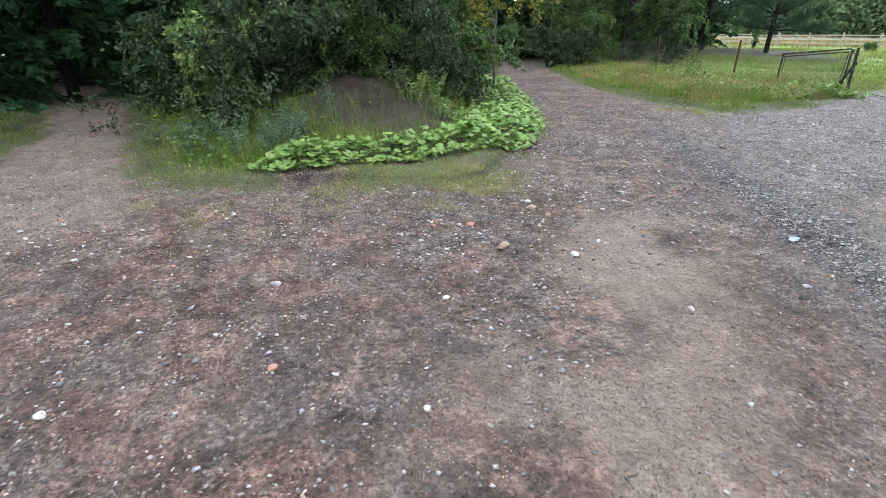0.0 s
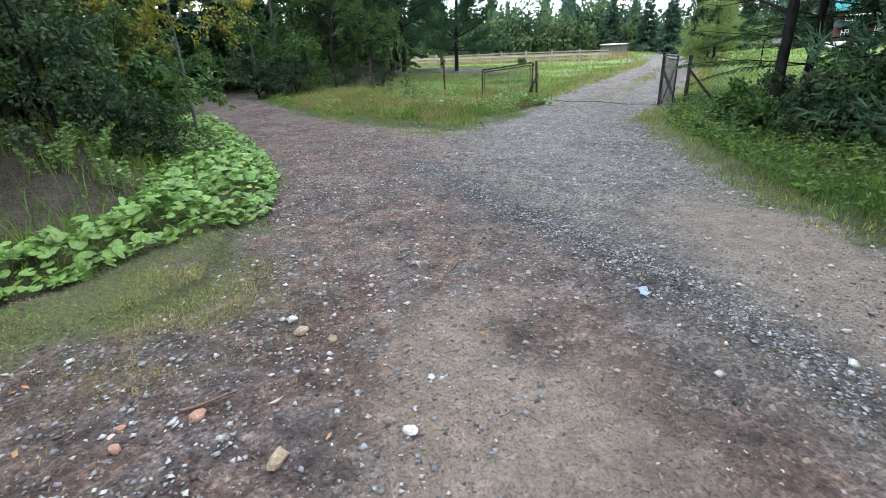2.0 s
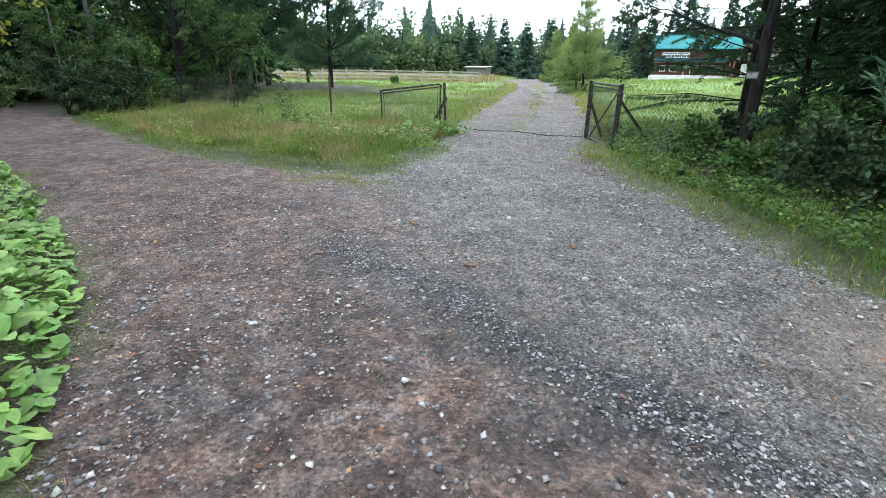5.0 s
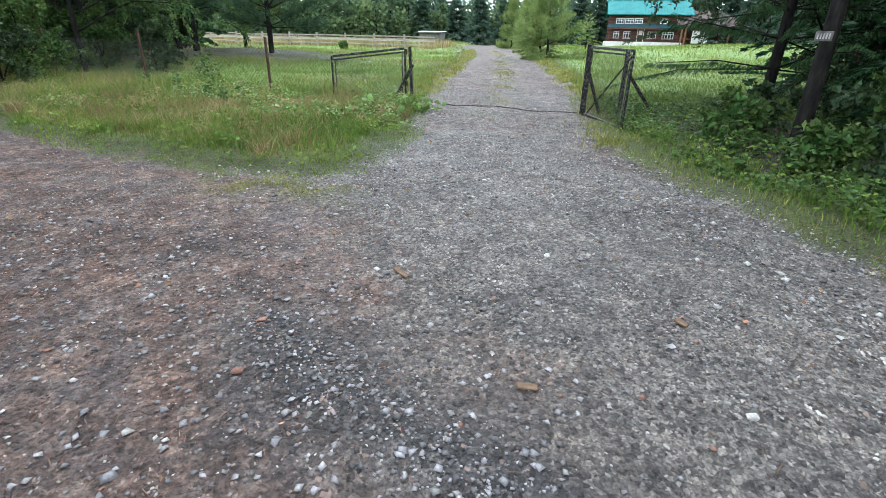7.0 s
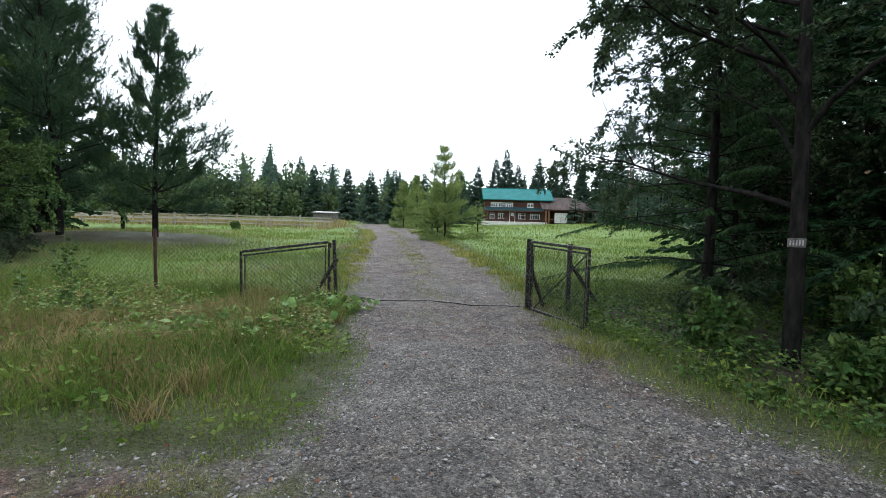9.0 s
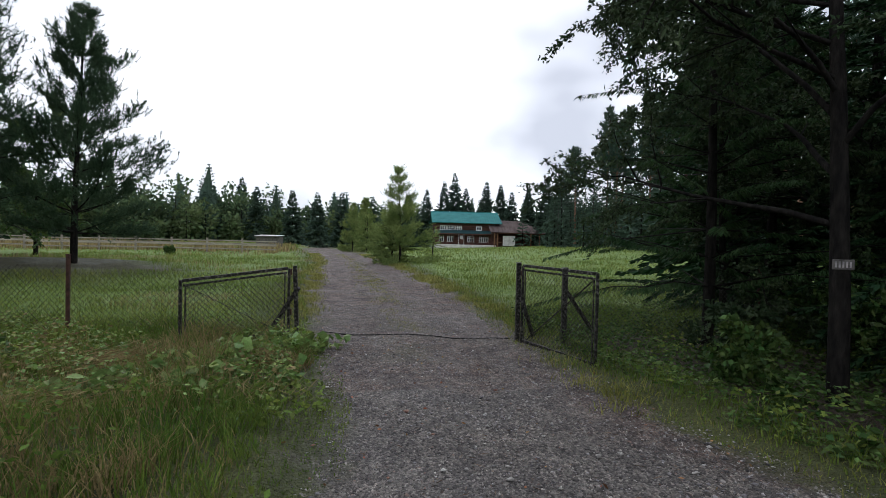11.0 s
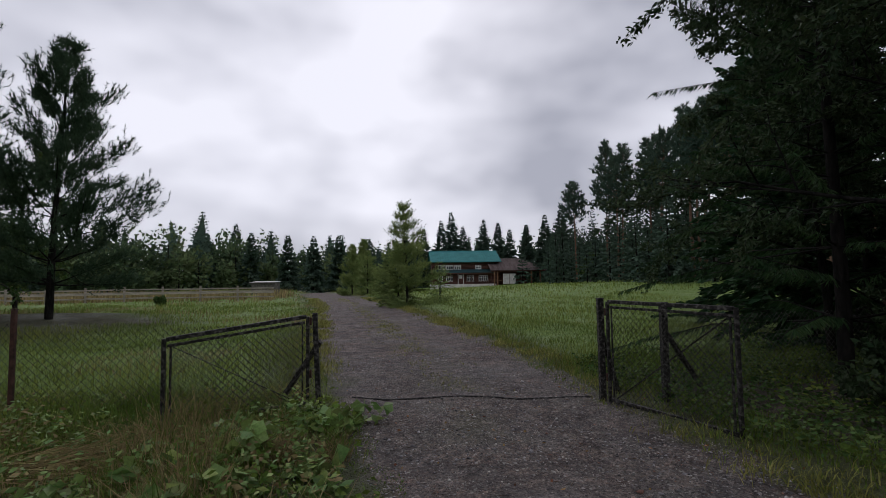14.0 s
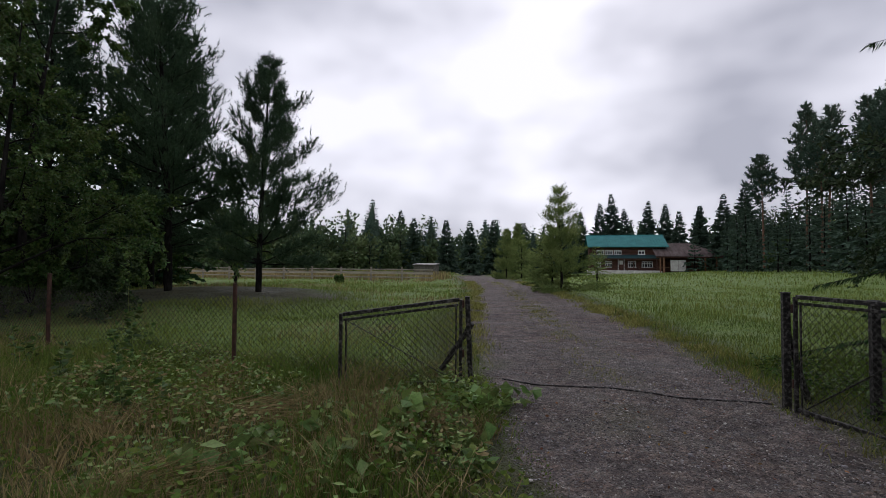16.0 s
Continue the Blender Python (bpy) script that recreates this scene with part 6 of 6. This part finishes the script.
tagged(straw.link("flattened_straw", M_dry), "bent and flattened dry straw among the weeds", "grass", kind="stuff")
for k, (x, y, h) in enumerate([(-4.9, -0.9, 1.0), (-5.3, -0.6, 1.35), (-5.0, -1.6, 0.7), (-4.2, -1.9, 0.6), (-6.3, -1.1, 0.8), (-3.4, -2.3, 0.55)]):
    weed(420 + k, x, y, h, M_birch, 0.1, 0.05, 22, "tall leafy nettle standing in dry grass", "nettle", 0.12)
for k in range(16):
    x, y = 0.6 + rng_w.normal(0, 0.45), -14.3 + rng_w.normal(0, 0.6)
    weed(440 + k, x, y, rng_w.uniform(0.35, 0.7), M_wormwood, 0.07, 0.018, 60, "bushy grey-green wormwood on the bank", "wormwood", 0.25)
for k in range(12):
    x, y = -0.4 + rng_w.normal(0, 0.5), -11.4 + rng_w.normal(0, 0.4)
    weed(460 + k, x, y, rng_w.uniform(0.3, 0.6), M_weed, 0.06, 0.03, 40, "low leafy weed on the earth bank", spread=0.3)
for k in range(26):
    u = k / 25
    x, y = 4.3 + 5.0 * u + rng_w.normal(0, 0.3), -3.2 - 6.4 * u + rng_w.normal(0, 0.4)
    weed(480 + k, x, y, rng_w.uniform(0.25, 0.5), M_leaf, 0.09, 0.06, 18, "broad-leaved weed along the dark verge")


# ---- stones, twigs and litter ----
OCTA = np.array([[1, 0, 0], [-1, 0, 0], [0, 1, 0], [0, -1, 0], [0, 0, 1], [0, 0, -1]], float)
OCTA_F = np.array([[0, 2, 4], [2, 1, 4], [1, 3, 4], [3, 0, 4], [2, 0, 5], [1, 2, 5], [3, 1, 5], [0, 3, 5]])


def pebbles(rng, x, y, r, sink=0.25):
    n = len(x)
    v = OCTA[None] * rng.uniform(0.6, 1.3, (n, 6, 1)) * np.array([1, 1, 0.42]) + rng.normal(0, 0.16, (n, 6, 3))
    a = rng.uniform(0, 6.3, n)
    c, s = np.cos(a)[:, None], np.sin(a)[:, None]
    v = np.stack([v[..., 0] * c - v[..., 1] * s, v[..., 0] * s + v[..., 1] * c, v[..., 2]], -1) * r[:, None, None]
    v += np.stack([x, y, height(x, y) + r * (0.5 - sink)], 1)[:, None]
    return v.reshape(-1, 3), (OCTA_F[None] + 6 * np.arange(n)[:, None, None]).reshape(-1, 3)


def stones():
    rng = np.random.default_rng(3)
    grey, pale, brown, twigs, leaf = Heap(), Heap(), Heap(), Heap(), Heap()
    x = rng.uniform(-3.5, 8.5, 150000)
    y = rng.uniform(-17.5, 4.0, 150000)
    g = green_depth(x, y)
    smooth_tan = np.maximum(np.exp(-(line_distance([(8.5, -13.5), (7.2, -10.8), (5.7, -8.6)], x, y) / 1.0) ** 2), np.exp(-(line_distance([(4.6, -11.6), (5.6, -12.6), (6.6, -13.6)], x, y) / 0.6) ** 2))
    keep = (g < 0.25) & (rng.random(len(x)) < 0.1 + 0.9 * value_noise(x, y, 0.8, 51) ** 2 - 0.5 * smooth_tan)
    keep &= (x > -1.5 - 0.2 * (y + 8)) | (rng.random(len(x)) < 0.5)
    x, y = x[keep], y[keep]
    r = np.clip(np.exp(rng.normal(-4.85, 0.42, len(x))), 0.004, 0.03)
    kind = rng.random(len(x))
    a = kind < 0.93
    grey.add(*pebbles(rng, x[a], y[a], r[a]))
    b = (kind >= 0.93) & (kind < 0.975)
    pale.add(*pebbles(rng, x[b], y[b], r[b] * 1.1, 0.1))
    c = kind >= 0.975
    brown.add(*pebbles(rng, x[c], y[c], r[c] * 1.15, 0.1))
    ridge_t = rng.uniform(0, 1, 5000)
    rx = np.interp(ridge_t * (len(RIDGE) - 1), np.arange(len(RIDGE)), [p[0] for p in RIDGE]) + rng.normal(0, 0.13, 5000)
    ry = np.interp(ridge_t * (len(RIDGE) - 1), np.arange(len(RIDGE)), [p[1] for p in RIDGE]) + rng.normal(0, 0.13, 5000)
    grey.add(*pebbles(rng, rx, ry, np.clip(np.exp(rng.normal(-4.85, 0.35, 5000)), 0.005, 0.02), 0.15))
    x, y = sow(rng, 7000, -1.5, 6.5, -13.5, -4.5, lambda x, y: (green_depth(x, y) < 0) & (value_noise(x, y, 1.1, 52) > 0.45))
    grey.add(*pebbles(rng, x, y, rng.uniform(0.009, 0.022, len(x)), 0.2))
    # larger stones strewn along the edges
    x, y = sow(rng, 500, 1.0, 7.5, -17, -3, lambda x, y: (green_depth(x, y) < 0.1) & (green_depth(x, y) > -1.6))
    pale.add(*pebbles(rng, x, y, rng.uniform(0.012, 0.03, len(x)), 0.1))
    for heap, mat, nm, lab in ((grey, M_stone, "gravel", "loose grey crushed gravel on the road"), (pale, M_stone_pale, "pale_pebbles", "scattered pale pebbles on the road"), (brown, M_brick, "brick_bits", "scattered reddish brick crumbs on the road")):
        tagged(heap.link(nm, mat), lab, "gravel", kind="stuff")
    x, y = sow(rng, 2600, -4, 7.5, -17, 1, lambda x, y: green_depth(x, y) < 0.3)
    n = len(x)
    a, L = rng.uniform(0, 6.3, n), rng.uniform(0.03, 0.12, n)
    d = np.stack([np.cos(a), np.sin(a), rng.normal(0, 0.06, n)], 1)
    p = np.stack([x, y, height(x, y) + 0.008], 1)
    twigs.add(*leaf_cards(rng, p, d, L, np.full(n, 0.006), 0.5))
    tagged(twigs.link("twig_litter", M_twig), "thin brown twigs and needles on the road", "litter", kind="stuff")
    x, y = sow(rng, 1000, -4, 7.0, -17, 1, lambda x, y: (green_depth(x, y) < 0.6) & (green_depth(x, y) > -1.8))
    n = len(x)
    a = rng.uniform(0, 6.3, n)
    d = np.stack([np.cos(a), np.sin(a), rng.normal(0, 0.25, n)], 1)
    leaf.add(*leaf_cards(rng, np.stack([x, y, height(x, y) + 0.012], 1), d, rng.uniform(0.02, 0.05, n), rng.uniform(0.015, 0.03, n), 0.1))
    tagged(leaf.link("fallen_leaves", M_fallen), "small fallen orange and brown leaves", "leaves", kind="stuff")


stones()


def chips(rng, x, y, r):
    """Angular bits of crushed stone: a skewed base with a short ridge on top."""
    n = len(x)
    a = rng.uniform(0, 6.283, n)
    c, q = np.cos(a)[:, None], np.sin(a)[:, None]
    flat = np.array([[-1, -0.7], [1, -0.7], [1, 0.7], [-1, 0.7], [-0.45, 0], [0.45, 0]])[None] * rng.uniform(0.65, 1.3, (n, 6, 1)) + rng.normal(0, 0.14, (n, 6, 2))
    z = np.array([-0.35, -0.35, -0.35, -0.35, 0.5, 0.5])[None] * rng.uniform(0.7, 1.4, (n, 6))
    v = np.stack([flat[..., 0] * c - flat[..., 1] * q, flat[..., 0] * q + flat[..., 1] * c, z], -1) * r[:, None, None]
    v += np.stack([x, y, height(x, y) + r * 0.1], 1)[:, None]
    f = np.array([[0, 1, 5], [0, 5, 4], [2, 3, 4], [2, 4, 5], [1, 2, 5], [3, 0, 4]])
    return v.reshape(-1, 3), (f[None] + 6 * np.arange(n)[:, None, None]).reshape(-1, 3)


def fine_gravel():
    """Crushed stone, earth crumbs and fallen needles over the whole junction and the drive."""
    rng = np.random.default_rng(15)
    n = 430000
    x, y = rng.uniform(-2.5, 8.8, n), rng.uniform(-17.2, 4.0, n)
    g = green_depth(x, y)
    keep = (g < 0.18) | ((x > 1.7) & (y < -11.1) & (g < 1.1) & (value_noise(x, y, 0.4, 47) < 0.5))
    x, y = x[keep], y[keep]
    west = np.where(y < -4.5, smooth01(0.5, -0.6, line_side(x, y) + 0.9 * (value_noise(x, y, 0.9, 61) - 0.5)), 0.0)
    bare = np.exp(-(line_distance(RUT_WEST, x, y) / 0.5) ** 2) * 0.5
    tracks = np.minimum(line_distance(RUTS[0], x, y), line_distance(RUTS[1], x, y))
    dens = (0.3 + 0.75 * value_noise(x, y, 0.55, 71) ** 1.5) * (1 - 0.35 * west) * (1 - bare) * np.where(y > -4, 1 - 0.4 * np.exp(-(tracks / 0.3) ** 2), 1.0)
    tan = np.exp(-(np.minimum(line_distance([(9.5, -14.5), (7.2, -10.8), (5.7, -8.6)], x, y), 1.3 * line_distance([(4.6, -11.6), (6.6, -13.6)], x, y)) / 0.85) ** 2)
    dens = dens * (1 - 0.65 * tan)
    west = np.maximum(west, 0.8 * tan)
    keep = rng.random(len(x)) < dens
    x, y, west = x[keep], y[keep], west[keep]
    r = np.clip(np.exp(rng.normal(-5.05, 0.42, len(x))), 0.0028, 0.02)
    brown = rng.random(len(x)) < 0.12 + 0.66 * west
    grey, crumbs, needles = Heap(), Heap(), Heap()
    grey.add(*chips(rng, x[~brown], y[~brown], r[~brown]))
    crumbs.add(*chips(rng, x[brown], y[brown], r[brown] * 0.9))
    x, y = sow(rng, 60000, -4, 8.5, -17, -4.5, lambda x, y: (green_depth(x, y) < 0.1) & (line_side(x, y) < 0.6) & (value_noise(x, y, 0.6, 72) + rng.uniform(-0.2, 0.2, len(x)) > 0.5))
    m = len(x)
    a = rng.uniform(0, 6.3, m)
    d = np.stack([np.cos(a), np.sin(a), rng.normal(0, 0.1, m)], 1)
    needles.add(*leaf_cards(rng, np.stack([x, y, height(x, y) + 0.007], 1), d, rng.uniform(0.02, 0.075, m), rng.uniform(0.0022, 0.005, m), 0.4))
    for heap, mat, nm, lab in ((grey, M_chip, "fine_gravel", "fine angular grey gravel covering the road"), (crumbs, M_crumb, "earth_crumbs", "brown earth crumbs and grit on the road"), (needles, M_needle, "fallen_needles", "reddish fallen conifer needles on the earth")):
        tagged(heap.link(nm, mat), lab, "gravel", kind="stuff")


fine_gravel()


def single_stone(seed, x, y, size, mat, name, label, flat=0.65):
    rng = np.random.default_rng(seed)
    bm = bmesh.new()
    bmesh.ops.create_icosphere(bm, subdivisions=2, radius=1.0)
    cuts = unit(rng.normal(size=(9, 3)))
    lim = rng.uniform(0.55, 0.85, 9)
    for v in bm.verts:
        p = np.array(v.co)
        for c, q in zip(cuts, lim):
            over = p @ c - q
            if over > 0:
                p = p - c * over
        v.co = Vector(p * np.array([1.0, 0.75, flat])) * size
    ob = part(name, bm, mat, None)
    ob.matrix_basis = pose(x, y, float(height(x, y)) + size * 0.3, 0, 0, rng.uniform(0, 360))
    return tagged(ob, label, "stone")


for k, (x, y, s, mat, nm, lab) in enumerate([
        (4.3, -12.66, 0.065, M_stone_brown, "stone", "blocky brown stone lying on the dirt"),
        (3.42, -11.92, 0.042, M_stone_pale, "stone", "white oval stone at the gravel's edge"),
        (3.58, -11.97, 0.05, M_stone_brown, "stone", "flat tan stone on the gravel's edge"),
        (3.8, -11.92, 0.035, M_stone_brown, "stone", "small tan stone on the dirt"),
        (4.5, -11.9, 0.028, M_stone_pale, "stone", "small white stone on the dirt"),
        (4.65, -12.24, 0.04, M_stone_pale, "stone", "flat pale stone half sunk in dirt"),
        (5.57, -12.04, 0.026, M_stone_pale, "stone", "small white stone on the sandy track"),
        (5.75, -11.31, 0.025, M_steel, "stone", "small dark stone on the sandy track"),
        (3.77, -12.71, 0.045, M_brick, "brick_fragment", "broken reddish brick fragment in gravel"),
        (3.67, -13.02, 0.035, M_brick, "brick_fragment", "broken reddish brick fragment in gravel"),
        (3.55, -12.95, 0.03, M_brick, "brick_fragment", "broken reddish brick fragment in gravel"),
        (5.21, -14.48, 0.032, M_brick, "brick_fragment", "pinkish brick fragment on the gravel"),
        (5.78, -13.85, 0.025, M_stone_pale, "stone", "angular white stone on the gravel"),
        (4.3, -14.39, 0.04, M_stone, "stone", "grey stone on the dark dirt"),
        (5.17, -15.47, 0.035, M_stone_pale, "stone", "pale stone on sandy ground"),
        (2.46, -6.72, 0.03, M_stone_pale, "stone", "pale stone on the gravel drive"),
        (3.36, -8.05, 0.03, M_stone_pale, "stone", "pale stone on the gravel"),
        (4.9, -13.4, 0.03, M_stone_pale, "stone", "pale stone on the gravel")]):
    single_stone(600 + k, x, y, s, mat, nm, lab)


def stick(seed, x, y, length, turn, r, label):
    rng = np.random.default_rng(seed)
    heap = Heap()
    ln = bent_line(rng, (-length / 2, 0, 0), (1, 0, 0), length, 6, 0, 0.12)
    ln[:, 2] *= 0.3
    heap.add(*tube(ln, r * np.linspace(1, 0.5, 7), 6))
    ob = heap.link("stick", M_twig, smooth=True)
    ob.matrix_basis = pose(x, y, float(height(x, y)) + r + 0.004, 0, 0, turn)
    tagged(ob, label, "stick")


stick(1, 3.75, -12.64, 0.26, 50, 0.008, "thin broken stick on the gravel")
stick(2, 2.74, -11.35, 0.28, -35, 0.009, "thin crooked stick at the gravel's edge")
stick(3, 3.91, -10.82, 0.3, -60, 0.007, "thin crooked stick on the dirt")
stick(4, 3.95, -10.2, 0.22, 15, 0.006, "thin reddish stick on the dirt")
for x, y, L, a in ((1.58, -7.25, 0.14, -35), (2.47, -8.13, 0.09, 10), (3.2, -7.4, 0.07, -40)):
    ob = part("wood_chip", box_bm((L, 0.035, 0.015), bevel=0.004), M_twig)
    ob.matrix_basis = pose(x, y, float(height(x, y)) + 0.014, 4, 3, a)
    tagged(ob, "splintered reddish wood chip on the gravel", "wood chip")

bm = bmesh.new()
rng_l = np.random.default_rng(2)
grid = [[bm.verts.new((0.12 * (i / 6 - 0.5) * (1 - 0.3 * j / 4), 0.075 * (j / 4 - 0.5) + 0.02 * math.sin(i), 0.012 * rng_l.random())) for j in range(5)] for i in range(7)]
for i in range(6):
    for j in range(4):
        bm.faces.new((grid[i][j], grid[i + 1][j], grid[i + 1][j + 1], grid[i][j + 1]))
bmesh.ops.solidify(bm, geom=bm.faces[:], thickness=0.003)
scrap = part("plastic_scrap", bm, M_litter)
scrap.matrix_basis = pose(5.13, -10.5, float(height(5.13, -10.5)) + 0.012, 0, 0, -25)
tagged(scrap, "crumpled pale blue plastic scrap on the road", "litter")

# tag on the willow's trunk
tag = empty("trunk_tag", 5.08, -3.07, 1.42)
turn = pose(0, 0, 0, 0, 0, -38)
part("plate", box_bm((0.17, 0.012, 0.1), (0, 0, 0), turn, 0.004), M_bark_grey, tag)
for k in range(5):
    part("bar", box_bm((0.014, 0.004, 0.06), turn @ Vector((-0.056 + 0.028 * k, -0.009, 0)), turn), M_stone, tag)
tagged(tag, "small weathered tag with pale strokes on the willow", "tag")
